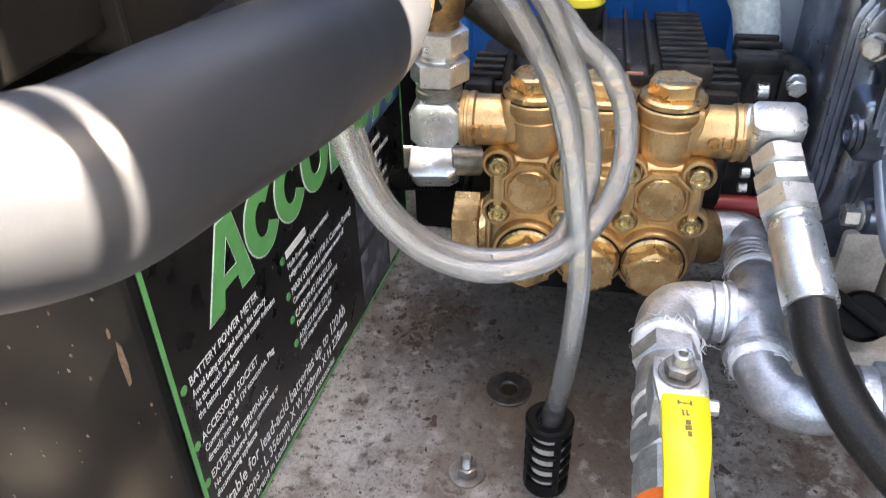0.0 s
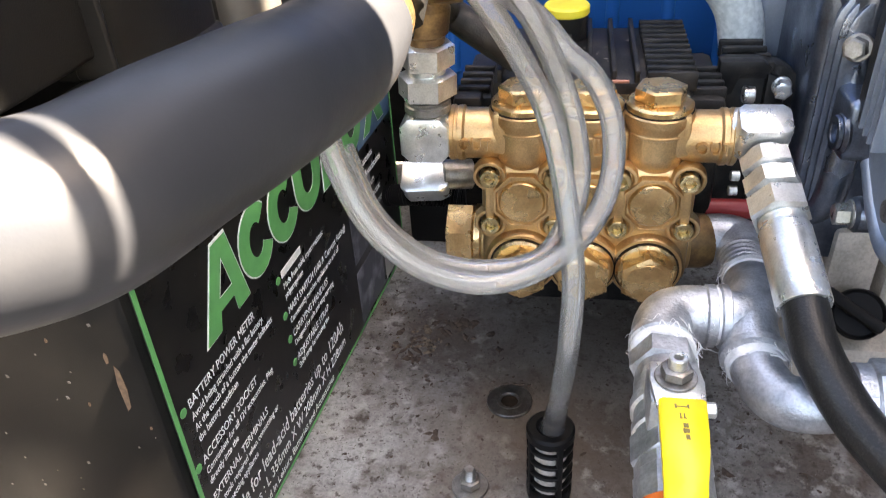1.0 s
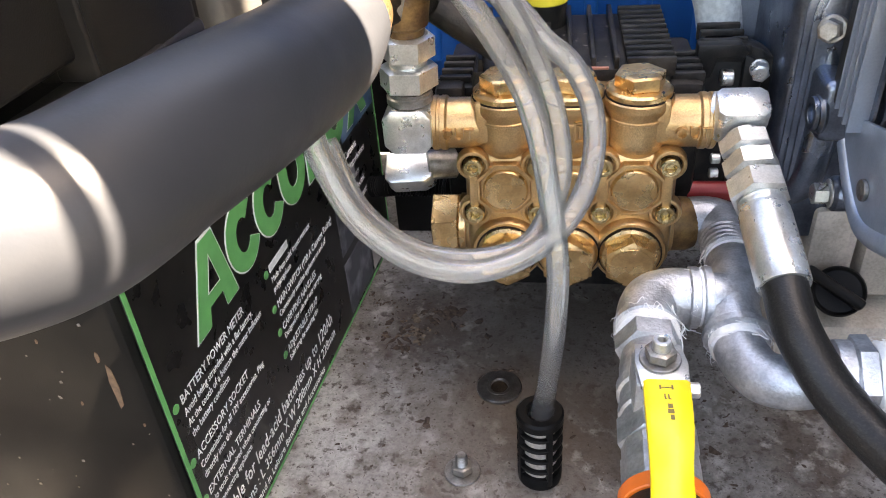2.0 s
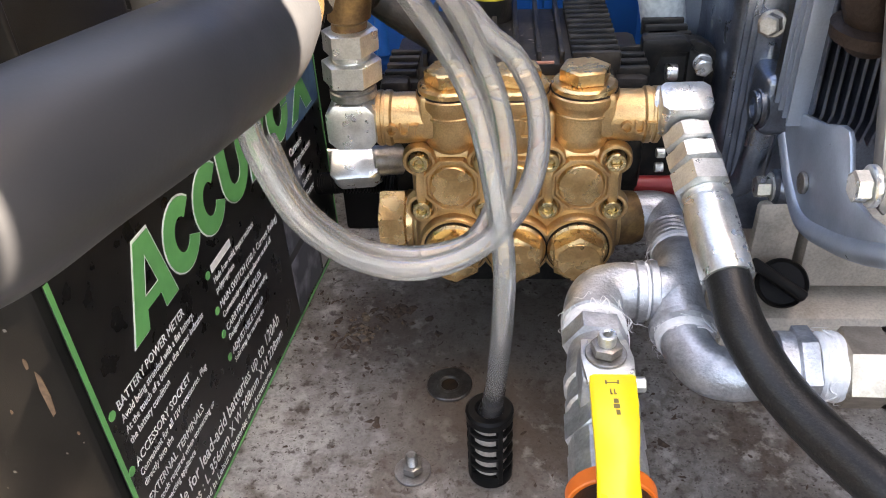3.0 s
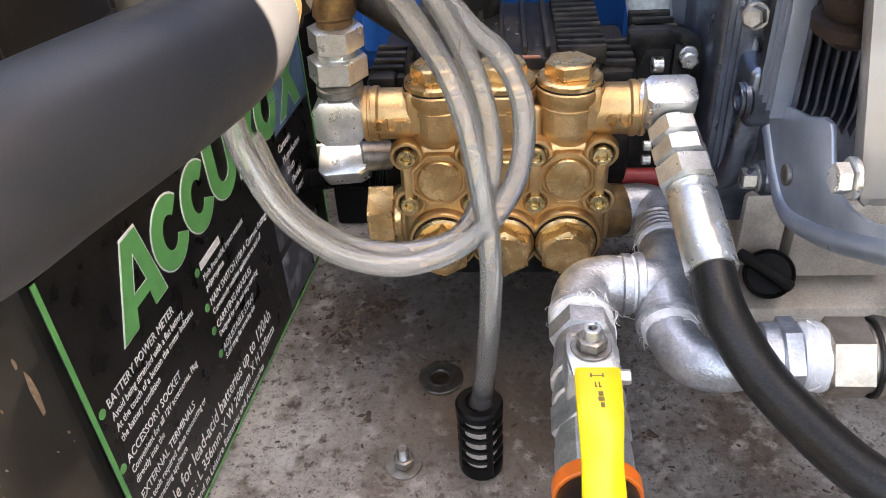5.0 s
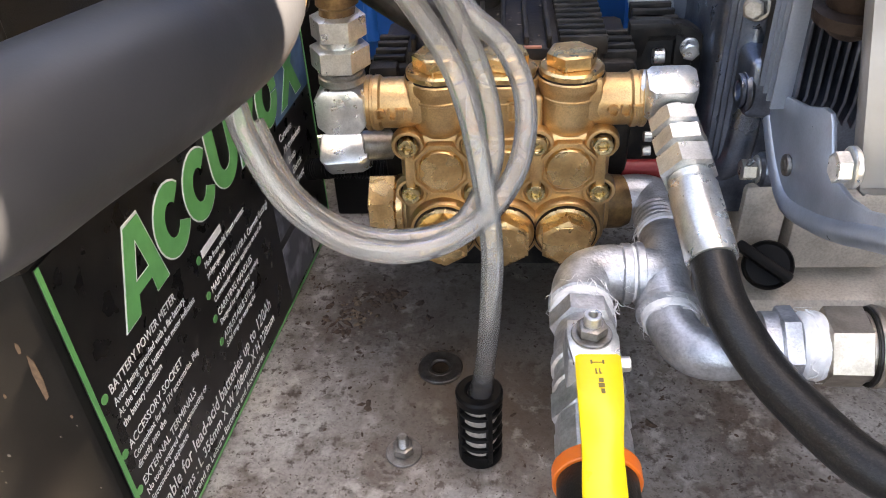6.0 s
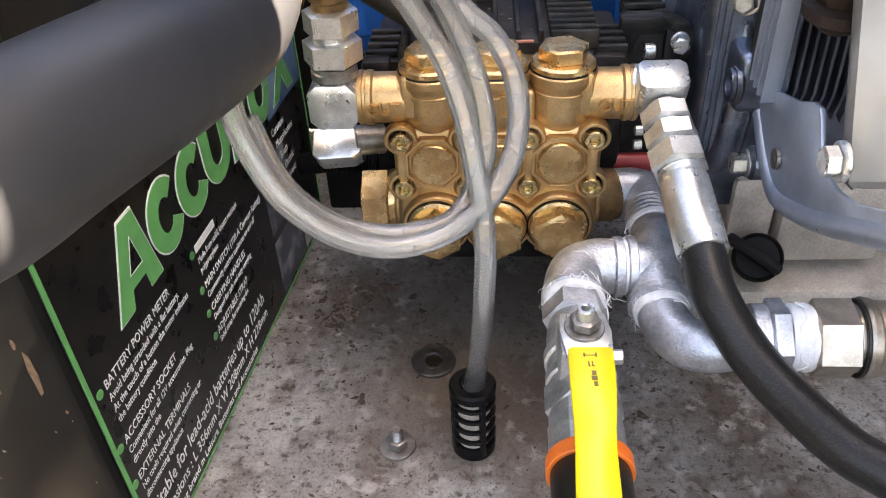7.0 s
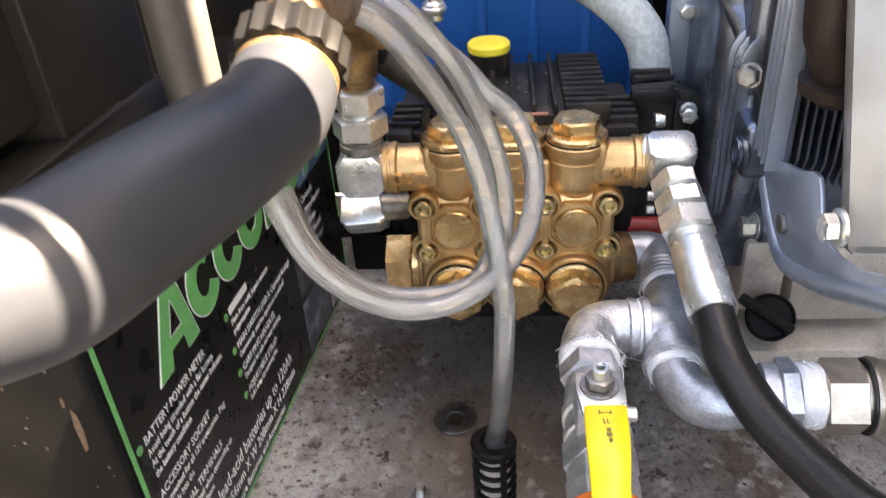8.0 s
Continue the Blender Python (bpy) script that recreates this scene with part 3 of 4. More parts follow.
for i in range(6):
    y = -0.028 + i * 0.0065
    bm = B()
    lathe(bm, (0.0985 + 0.06 * (y + 0.03), y, PZ - 0.006 - 0.2 * (y + 0.03)), (0.06, 1, -0.2), [(0.0145, 0), (0.0156, 0.0018), (0.0145, 0.0036)], 28)
    part("thread_ridge", bm, GALV, nipple)
bm = B()
pipe(bm, [(0.104, 0.006, 0.122), (0.103, 0.03, 0.121), (0.094, 0.037, 0.121), (0.08, 0.036, 0.121)], 0.0175, 28)
part("inlet_elbow", bm, GALV, pw)
bm = B()
lathe(bm, (0.129, -0.1265, PZ - 0.002), (1, -0.06, 0.05), [(0.0165, 0), (0.0185, 0.001), (0.0185, 0.008), (0.017, 0.009)], 36)
hexagon(bm, (0.138, -0.127, PZ - 0.001), (0.148, -0.1275, PZ), 0.036, 0.3, 0.002)
part("union", bm, GALV, pw, smooth=28)
bm = B()
lathe(bm, (0.1475, -0.1275, PZ), (1, -0.06, 0.03), [(0.0165, 0), (0.0178, 0.002), (0.0172, 0.006), (0.0182, 0.009), (0.0172, 0.012)], 30)
part("taped_thread", bm, TAPE, pw, "white thread tape")
bm = B()
hexagon(bm, (0.159, -0.128, PZ), (0.18, -0.1293, PZ + 0.001), 0.036, 0.02, 0.002)
lathe(bm, (0.179, -0.129, PZ + 0.001), (1, -0.06, 0.03), [(0.018, 0), (0.018, 0.003), (0.0208, 0.0034), (0.0214, 0.005), (0.0208, 0.0085), (0.0195, 0.01), (0.0195, 0.06)], 36)
part("coupling", bm, NICKEL, pw, "brushed hexagon coupling", 28)
bm = B()
ring(bm, (0.1805, -0.1292, PZ + 0.001), Vector((1, -0.06, 0.03)).normalized(), 0.017, 0.0205, 0.0018, 36)
part("rubber_washer", bm, RUBBER, pw, "black rubber washer")


def frays(bm, at, d, r, count, seed):
    """Loose ends of thread tape round a joint."""
    rnd = random.Random(seed)
    d, u, v = axes(d)
    for _ in range(count):
        a = rnd.uniform(0, 6.28)
        o = (u * math.cos(a) + v * math.sin(a))
        p = Vector(at) + d * rnd.uniform(-0.006, 0.006) + o * r
        t = (-u * math.sin(a) + v * math.cos(a)) * rnd.choice((-1, 1))
        thick = rnd.choice((0.0002, 0.0003, 0.0003, 0.0006))
        pts = [p, p + t * 0.004 + o * 0.0006, p + t * 0.007 + o * rnd.uniform(0.0002, 0.0016) + d * rnd.uniform(-0.004, 0.004), p + t * 0.009 + o * rnd.uniform(-0.001, 0.002) + d * rnd.uniform(-0.006, 0.006) - Vector((0, 0, rnd.uniform(0, 0.003)))]
        pipe(bm, pts, lambda k: thick * (1 - 0.7 * k), 5, 4)


for at, d, r, count, seed, band in (((0.0415, -0.1, PZ), (-0.05, -1, 0), 0.0168, 34, 3, [(0.0155, -0.002), (0.0172, -0.001), (0.017, 0.003), (0.0155, 0.004)]),
                                    ((0.0905, -0.098, PZ - 0.008), (0, -1, -0.1), 0.0148, 30, 5, [(0.014, -0.003), (0.0158, -0.002), (0.0155, 0.003), (0.014, 0.004)]),
                                    ((0.0705, -0.068, PZ), (1, 0, 0), 0.0162, 10, 7, [(0.0152, -0.002), (0.0166, -0.001), (0.0166, 0.003), (0.0152, 0.004)]),
                                    ((0.154, -0.1278, PZ), (1, 0, 0), 0.0172, 22, 9, [(0.016, -0.002), (0.0176, -0.001), (0.0174, 0.003), (0.016, 0.004)]),
                                    ((0.099, -0.022, PZ - 0.006), (0, 1, 0), 0.0152, 8, 11, [(0.0145, -0.002), (0.0158, -0.001), (0.0156, 0.003), (0.0145, 0.004)])):
    bm = B()
    frays(bm, at, d, r, count, seed)
    lathe(bm, at, d, band, 30)
    part("thread_tape", bm, TAPE, pw, "frayed white thread tape")

# ---- ball valve ----
valve = thing("ball_valve", (0.039, -0.155, 0.12), "steel ball valve with a yellow coated lever", "valve")
V0, V1 = Vector((0.0412, -0.104, PZ)), Vector((0.038, -0.235, PZ))
VD = (V1 - V0).normalized()
bm = B()
hexagon(bm, V0, V0 + VD * 0.014, 0.031, 0.1, 0.002)
lathe(bm, V0, VD, [(0.0135, 0.012), (0.015, 0.016), (0.016, 0.024), (0.0165, 0.036), (0.018, 0.037), (0.018, 0.043), (0.0165, 0.044), (0.0165, 0.052), (0.0178, 0.053), (0.0178, 0.058), (0.0165, 0.059), (0.016, 0.072), (0.0155, 0.078)], 40)
hexagon(bm, V0 + VD * 0.06, V0 + VD * 0.078, 0.0325, 0.1, 0.002)
lathe(bm, V0, VD, [(0.0145, 0.076), (0.0172, 0.078), (0.0172, 0.084), (0.0178, 0.085), (0.0178, 0.102), (0.0165, 0.104)], 12)
box(bm, (0.0275, -0.17, PZ + 0.01), (0.0515, -0.146, PZ + 0.031), 0.002)
part("valve_body", bm, GALV, valve, "dull plated valve body", 28)
bm = B()
ring(bm, V0 + VD * 0.1035, VD, 0.0168, 0.0196, 0.008, 40)
part("seal_ring", bm, ORANGE, valve, "orange plastic ring")
bm = B()
lathe(bm, V0 + VD * 0.105, VD, [(0.0165, 0), (0.0178, 0.002), (0.0178, 0.05), (0.0165, 0.09)], 36)
part("hose_tail", bm, RUBBER, valve, "black hose end")
bm = B()
slab(bm, [(0.0285, -0.148), (0.0495, -0.148), (0.0515, -0.16), (0.0505, -0.176), (0.0295, -0.176), (0.0275, -0.16)], lambda a, b, c: Vector((a, b, 0.1705 + c)), 0.0028, 0.0005)
part("lever_plate", bm, ZINC, valve)
bm = B()
t = B()
prof = [(-0.1735, 0.0, 0.0101), (-0.19, 0.0, 0.0099), (-0.199, -0.0005, 0.0096), (-0.206, -0.002, 0.0092), (-0.214, -0.006, 0.0086), (-0.222, -0.0085, 0.0084), (-0.232, -0.0105, 0.0087), (-0.262, -0.014, 0.0092), (-0.275, -0.0155, 0.0085)]
rows = []
for y, dz, hw in prof:
    cx = 0.0403 - 0.045 * (-0.1745 - y)
    rows.append([t.verts.new((cx + a * hw, y, 0.1722 + dz + b)) for a, b in ((-1, -0.001), (-1, 0.0022), (-0.82, 0.0034), (0.82, 0.0034), (1, 0.0022), (1, -0.001))])
for a, b in zip(rows, rows[1:]):
    for i in range(6):
        t.faces.new((a[i], a[(i + 1) % 6], b[(i + 1) % 6], b[i]))
t.faces.new(rows[0])
t.faces.new(rows[-1][::-1])
join(bm, t)
lever = part("lever", bm, YELLOW, valve, "yellow plastic coated lever", 50)
bm = B()
for lo, hi in (((-0.003, -0.1795), (-0.0022, -0.1772)), ((0.0022, -0.1795), (0.003, -0.1772)), ((-0.0026, -0.1788), (0.0026, -0.1784)), ((-0.0014, -0.1855), (-0.0008, -0.1825)), ((0.0002, -0.1855), (0.0008, -0.1825)), ((-0.0014, -0.1855), (-0.0004, -0.185)), ((0.0002, -0.1855), (0.0014, -0.185)), ((-0.0004, -0.1905), (0.0016, -0.1882)), ((-0.0008, -0.1935), (0.0018, -0.1912)), ((0.0, -0.197), (0.0016, -0.1945))):
    box(bm, (0.0395 + lo[0], lo[1], 0.1756), (0.0395 + hi[0], hi[1], 0.1758))
part("faded_print", bm, material("faded_grey_print", (0.2, 0.15, 0.04), 0.5), lever)
bm = B()
ring(bm, (0.039, -0.1585, 0.1733), (0, 0, 1), 0.004, 0.0095, 0.0015, 32)
hexagon(bm, (0.039, -0.1585, 0.1748), (0.039, -0.1585, 0.1805), 0.0125, 0.3)
part("lever_nut", bm, STEEL, valve, smooth=28)
bm = B()
ring(bm, (0.039, -0.1585, 0.18), (0, 0, 1), 0.002, 0.0042, 0.006, 20)
part("stem", bm, ZINC, valve)
bm = B()
cyl(bm, (0.051, -0.168, 0.164), (0.0565, -0.168, 0.164), 0.0036)
part("stop_pin", bm, ZINC, valve)

# ---- battery box ----
BOX_P, BOX_D = Vector((-0.178, 0.048, 0.0)), Vector((0.1064, 0.9943, 0.0))
BOX_N = Vector((0.9943, -0.1064, 0.0))


def on_box(s, z, out=0.0):
    return BOX_P + BOX_D * s + Vector((0, 0, z)) + BOX_N * out


FACE = Matrix(((BOX_D.x, 0, BOX_N.x, 0), (BOX_D.y, 0, BOX_N.y, 0), (0, 1, 0, 0), (0, 0, 0, 1)))


def face_pose(s, z, out):
    return Matrix.Translation(on_box(s, z, out)) @ FACE


batt = thing("battery_box", on_box(-0.05, 0, -0.1), "black plastic battery box with a green and white printed panel", "battery box")
bm = B()
box(bm, (-0.232, 0.0, -0.208), (0.137, 0.228, 0.0), 0.005, face_pose(0, 0.0, -0.0006))
part("case", bm, PLASTIC, batt, "scuffed black plastic case")
bm = B()
box(bm, (-0.236, 0.228, -0.212), (0.141, 0.246, 0.004), 0.005, face_pose(0, 0, -0.0006))
part("lid", bm, PLASTIC, batt)
bm = B()
box(bm, (-0.2265, 0.0025, 0.0), (0.132, 0.226, 0.0008), 0.0, face_pose(0, 0, 0))
panel = part("printed_panel", bm, LABEL, batt, "glossy black printed panel with green border")
bm = B()
for lo, hi in (((-0.2265, 0.0025), (-0.2235, 0.226)), ((-0.2235, 0.0025), (0.132, 0.0045)), ((0.1305, 0.0045), (0.132, 0.226))):
    box(bm, (*lo, 0.0006), (*hi, 0.0013), 0.0, face_pose(0, 0, 0))
part("border", bm, GREEN, panel, "thin green border line")


def shape(points, lift, grow=0.0):
    """A flat slanted shape on the printed panel."""
    bm = B()
    c = (sum(p[0] for p in points) / len(points), sum(p[1] for p in points) / len(points))
    slab(bm, [(c[0] + (a - c[0]) * (1 + grow), c[1] + (b - c[1]) * (1 + grow)) for a, b in points], lambda a, b, k: on_box(a, b, lift + k), 0.0003)
    return bm


def arc(s, z, w, h, thick, a0, a1, lean):
    """A thick slanted bow, open where a0 and a1 leave it."""
    out, n = [], 20
    for rr in (1.0, -1.0):
        pts = []
        for i in range(n + 1):
            a = radians(a0 + (a1 - a0) * i / n)
            k = thick / 2 * rr
            x, y = math.cos(a) * (w / 2 + k), math.sin(a) * (h / 2 + k)
            pts.append((s + x + y * lean, z + y))
        out += pts if rr > 0 else pts[::-1]
    return out


def bowl(s, z, w, h, thick):
    """A thick upright bow, open at the top, with straight sides."""
    low = arc(s, z, w, h, thick, 180, 360, 0.0)
    top = z + 0.026
    half = len(low) // 2
    return low[:half] + [(s + w / 2 + thick / 2, top), (s + w / 2 - thick / 2, top)] + low[half:] + [(s - w / 2 + thick / 2, top), (s - w / 2 - thick / 2, top)]


marks = [[(-0.1855, 0.1535), (-0.1705, 0.1535), (-0.167, 0.1642), (-0.1515, 0.1642), (-0.1505, 0.1535), (-0.1362, 0.1535), (-0.1475, 0.203), (-0.1625, 0.203)],
         arc(-0.1175, 0.1785, 0.0285, 0.034, 0.0118, 45, 332, 0.0), arc(-0.0795, 0.1785, 0.0285, 0.034, 0.0118, 45, 332, 0.0),
         bowl(-0.041, 0.177, 0.0285, 0.031, 0.0118),
         [(-0.0185, 0.155), (0.008, 0.155), (0.017, 0.165), (0.011, 0.178), (0.018, 0.19), (0.01, 0.202), (-0.0145, 0.202)],
         arc(0.041, 0.1785, 0.0285, 0.034, 0.0118, 0, 355, 0.0),
         [(0.064, 0.155), (0.078, 0.155), (0.112, 0.202), (0.098, 0.202)], [(0.098, 0.155), (0.112, 0.155), (0.086, 0.202), (0.072, 0.202)]]
for m in marks:
    part("mark_outline", shape(m, 0.0008, 0.05), WHITE, panel, "pale outline")
    part("mark", shape(m, 0.0012), GREEN, panel, "plain green slanted shape")
HOLE = [(-0.1648, 0.1728), (-0.1525, 0.1728), (-0.1565, 0.1905)]
part("mark_outline", shape(HOLE, 0.0013, 0.16), WHITE, panel, "pale outline")
part("mark_hole", shape(HOLE, 0.0015), LABEL, panel)

LINES = [(-0.2133, 0.136, 0.0085, "BATTERY POWER METER", 0.8), (-0.2133, 0.1275, 0.0072, "Avoid being stranded with a flat battery.", 0.72), (-0.2133, 0.1195, 0.0072, "At the touch of a button the meter indicates", 0.72), (-0.2133, 0.1115, 0.0072, "the battery condition", 0.72),
         (-0.2154, 0.0965, 0.0085, "ACCESSORY SOCKET", 0.8), (-0.2154, 0.088, 0.0072, "Convenient for all 12V accessories. Plug", 0.72), (-0.2154, 0.08, 0.0072, "directly into the", 0.72),
         (-0.2165, 0.067, 0.0085, "EXTERNAL TERMINALS", 0.8), (-0.2165, 0.0588, 0.0072, "No tools required when connecting or", 0.72), (-0.2165, 0.0508, 0.0072, "disconnecting appliance", 0.72),
         (-0.098, 0.1275, 0.0068, "Made from solid, impact resistant", 0.72), (-0.098, 0.12, 0.0068, "polypropylene", 0.72),
         (-0.098, 0.1075, 0.008, "MAIN SWITCH (100 A Current Rating)", 0.8), (-0.098, 0.0995, 0.0068, "Conveniently switches appliances on and off", 0.72),
         (-0.098, 0.088, 0.008, "CARRYING HANDLES", 0.8), (-0.098, 0.0805, 0.0068, "Designed for safe and easy carrying", 0.72),
         (-0.098, 0.068, 0.008, "ADJUSTABLE STRAP", 0.8), (-0.098, 0.0605, 0.0068, "Solid strap for securing the", 0.72),
         (-0.221, 0.0335, 0.0155, "Suitable for lead-acid batteries up to 120Ah", 0.72),
         (-0.221, 0.0195, 0.0125, "Dimensions : L 356mm X W 208mm X H 228mm", 0.78),
         (-0.221, 0.0085, 0.0088, "UK's leading brand in Leisure Batteries and Accessories", 0.85),
         (0.05, 0.135, 0.0095, "Caravans", 0.8), (0.055, 0.123, 0.0095, "Motorhomes", 0.8), (0.06, 0.111, 0.0095, "Boats", 0.8), (0.065, 0.099, 0.0095, "Electric", 0.8), (0.07, 0.087, 0.0095, "Events", 0.8)]
for s, z, size, words, squeeze in LINES:
    part("printed_line", letters(words, size, face_pose(s, z, 0.001), 0.0001, squeeze), WHITE, panel, smooth=0)
bm = B()
box(bm, (-0.098, 0.136, 0.0008), (-0.068, 0.1415, 0.0011), 0, face_pose(0, 0, 0))
part("printed_bar", bm, WHITE, panel)
for s, z in ((-0.2185, 0.1385), (-0.2205, 0.099), (-0.221, 0.0695), (-0.103, 0.138), (-0.103, 0.11), (-0.103, 0.0905), (-0.103, 0.0705)):
    bm = B()
    lathe(bm, on_box(s, z, 0.0006), BOX_N, [(0.0028, 0), (0.0028, 0.0006)], 16)
    part("bullet", bm, GREEN, panel)
PHOTO = material("grey_printed_picture", (0.04, 0.045, 0.06), 0.35, 0.0, (0.28, 0.29, 0.32), 45, 0.9, low=0.48, high=0.7)
for lo, hi in (((0.016, 0.066), (0.068, 0.124)), ((0.016, 0.008), (0.075, 0.058)), ((0.05, 0.15), (0.128, 0.21))):
    bm = B()
    box(bm, (*lo, 0.0006), (*hi, 0.001), 0, face_pose(0, 0, 0))
    part("printed_picture", bm, PHOTO if lo[1] < 0.1 else material("blue_printed_picture", (0.02, 0.06, 0.14), 0.35, 0, (0.12, 0.2, 0.32), 40, 0.9), panel, "dim printed picture")
bm = B()
box(bm, (0.08, 0.008, 0.0006), (0.105, 0.05, 0.001), 0, face_pose(0, 0, 0))
part("printed_picture", bm, material("pale_printed_picture", (0.4, 0.36, 0.34), 0.4), panel)
for name, lo, hi, ease in (("cover_base", (-0.236, 0.246, -0.2), (-0.086, 0.298, -0.008), 0.004), ("cover_face", (-0.178, 0.29, -0.2), (-0.086, 0.46, -0.01), 0.008), ("sunken_panel", (-0.29, 0.31, -0.2), (-0.172, 0.46, -0.017), 0.003),
                           ("cover_ledge", (-0.236, 0.296, -0.03), (-0.13, 0.299, -0.0065), 0.001), ("cover_rim", (-0.181, 0.3, -0.03), (-0.1775, 0.46, -0.0085), 0.0015), ("cover_groove", (-0.087, 0.246, -0.2), (-0.07, 0.46, -0.02), 0.002)):
    part(name, box(B(), lo, hi, ease, face_pose(0, 0, 0), 3), COVER, batt, "dusty black moulded plastic")
# the sunlit edge, in a lighter colour than the rest of the cover
bm = B()
box(bm, (-0.072, 0.246, -0.09), (-0.017, 0.46, -0.004), 0.012, face_pose(0, 0, 0), 4)
part("cover_edge", bm, COVER_SUNLIT, batt, "rounded cover edge, coloured paler for the sun on it")

for c, z, h, w in ((0.016, 0.165, 0.03, 0.0022), (0.0192, 0.184, 0.007, 0.0012), (0.04, 0.15, 0.003, 0.0008), (0.008, 0.14, 0.0025, 0.0008), (0.05, 0.19, 0.003, 0.0008)):
    bm = B()
    slab(bm, [(c - w, z), (c - w * 0.3, z - h * 0.4), (c + w * 0.8, z - h * 0.5), (c + w, z + h * 0.1), (c + w * 0.2, z + h * 0.5), (c - w * 0.8, z + h * 0.4)], lambda a, b, k: on_box(-0.2319 - k, b, -0.0006 - a), 0.0004)
    part("scrape", bm, material("brown_scrape", (0.16, 0.095, 0.05), 0.8, 0, (0.08, 0.05, 0.03), 300, 0.8), batt, "brown scrape mark")

# ---- foreground hose ----
arm = thing("supply_hose", (-0.09, -0.28, 0.34), "thick smooth black rubber hose with brass collar", "hose")
ARM = [(-0.16, -0.352, 0.365), (-0.1383, -0.3438, 0.3605), (-0.1206, -0.338, 0.3585), (-0.1075, -0.331, 0.357), (-0.0978, -0.32, 0.3563), (-0.0905, -0.2991, 0.3561), (-0.083, -0.2699, 0.3538), (-0.0793, -0.2421, 0.3501), (-0.0769, -0.2226, 0.349), (-0.0763, -0.2086, 0.3515)]
bm = B()
pipe(bm, ARM, 0.0178, 40, 12)
part("rubber_tube", bm, HOSE, arm)
AD = Vector((0.03, 0.9, 0.42)).normalized()
AE = Vector(ARM[-1])
bm = B()
lathe(bm, AE - AD * 0.001, AD, [(0.0165, 0), (0.0176, 0.001), (0.0176, 0.0065), (0.0165, 0.0075)], 40)
part("collar", bm, BRASS_HEX, arm, "brass collar")
bm = B()
n = 96
for rr in (0,):
    rings = []
    for h, k in ((0.0068, 0.0172), (0.0078, 0.0192), (0.02, 0.0192), (0.023, 0.017)):
        d, u, v = axes(AD)
        rings.append([bm.verts.new(AE + d * h + (u * math.cos(a) + v * math.sin(a)) * (k + 0.0009 * math.cos(16 * a))) for a in (2 * math.pi * i / n for i in range(n))])
    for a, b in zip(rings, rings[1:]):
        for i in range(n):
            bm.faces.new((a[i], a[(i + 1) % n], b[(i + 1) % n], b[i]))
    bm.faces.new(rings[0][::-1])
    bm.faces.new(rings[-1])
part("knurled_ring", bm, PLASTIC, arm, "black knurled coupling ring")
bm = B()
pipe(bm, [AE + AD * 0.02, AE + AD * 0.035, (-0.076, -0.14, 0.36), (-0.085, -0.05, 0.335), (-0.09, 0.0, 0.315)], 0.012, 24)
part("coupling_tail", bm, BRASS_DARK, arm)

# ---- clear hose and strainer ----
clear = thing("clear_hose", (-0.012, -0.12, 0.1), "coiled cloudy clear plastic hose", "hose")
T_A = [(-0.0135, -0.0895, 0.075), (-0.012, -0.094, 0.09), (-0.0102, -0.1015, 0.115), (-0.0081, -0.106, 0.1466), (-0.0073, -0.0984, 0.1812), (-0.0117, -0.085, 0.2139), (-0.0195, -0.0729, 0.2489), (-0.0319, -0.0673, 0.2789), (-0.0581, -0.0859, 0.3297), (-0.0792, -0.0924, 0.3451), (-0.0971, -0.1047, 0.3474), (-0.1119, -0.118, 0.3384), (-0.1213, -0.1239, 0.3215), (-0.1249, -0.1177, 0.295)]
T_B = [(-0.1219, -0.1147, 0.2732), (-0.1187, -0.1159, 0.2541), (-0.1058, -0.1216, 0.2272), (-0.0895, -0.1217, 0.2079), (-0.0718, -0.1191, 0.1953), (-0.0503, -0.1145, 0.1886), (-0.0281, -0.1045, 0.1891), (-0.0082, -0.0907, 0.1971), (0.0048, -0.0745, 0.2092), (0.0106, -0.0612, 0.2268), (0.0089, -0.0514, 0.2492), (-0.0014, -0.047, 0.2703), (-0.0155, -0.0473, 0.2838), (-0.03, -0.044, 0.2997), (-0.057, -0.048, 0.322)]
T_C = [(-0.1, -0.085, 0.34), (-0.08, -0.072, 0.3475), (-0.057, -0.0655, 0.3371), (-0.0338, -0.0583, 0.3071), (-0.0196, -0.0533, 0.2761), (-0.0099, -0.0578, 0.2487), (-0.0063, -0.0655, 0.2204), (-0.0117, -0.0764, 0.2015), (-0.0241, -0.0925, 0.1895), (-0.0481, -0.1025, 0.1878), (-0.073, -0.1075, 0.1935), (-0.092, -0.1105, 0.207), (-0.1075, -0.1105, 0.2275), (-0.1185, -0.1055, 0.2574)]
def hollow(bm, pts, r_out, r_in, seg=24, steps=10):
    """A tube with a bore."""
    n0 = len(bm.verts)
    pipe(bm, pts, r_out, seg, steps, closed=False)
    n1 = len(bm.verts)
    pipe(bm, pts, r_in, seg, steps, closed=False)
    bm.verts.ensure_lookup_table()
    count = (n1 - n0) // seg
    for k in (0, count - 1):
        o = [bm.verts[n0 + k * seg + j] for j in range(seg)]
        i = [bm.verts[n1 + k * seg + j] for j in range(seg)]
        for j in range(seg):
            bm.faces.new((o[j], o[(j + 1) % seg], i[(j + 1) % seg], i[j]))
    return bm


for pts in (T_A + T_B, T_C):
    part("tube", hollow(B(), pts, 0.006, 0.0042), PVC, clear, smooth=60).visible_shadow = False

strainer = thing("suction_strainer", (-0.0165, -0.103, 0.0), "black plastic suction strainer with a mesh inside", "strainer")
SX, SY = -0.0165, -0.087
bm = B()
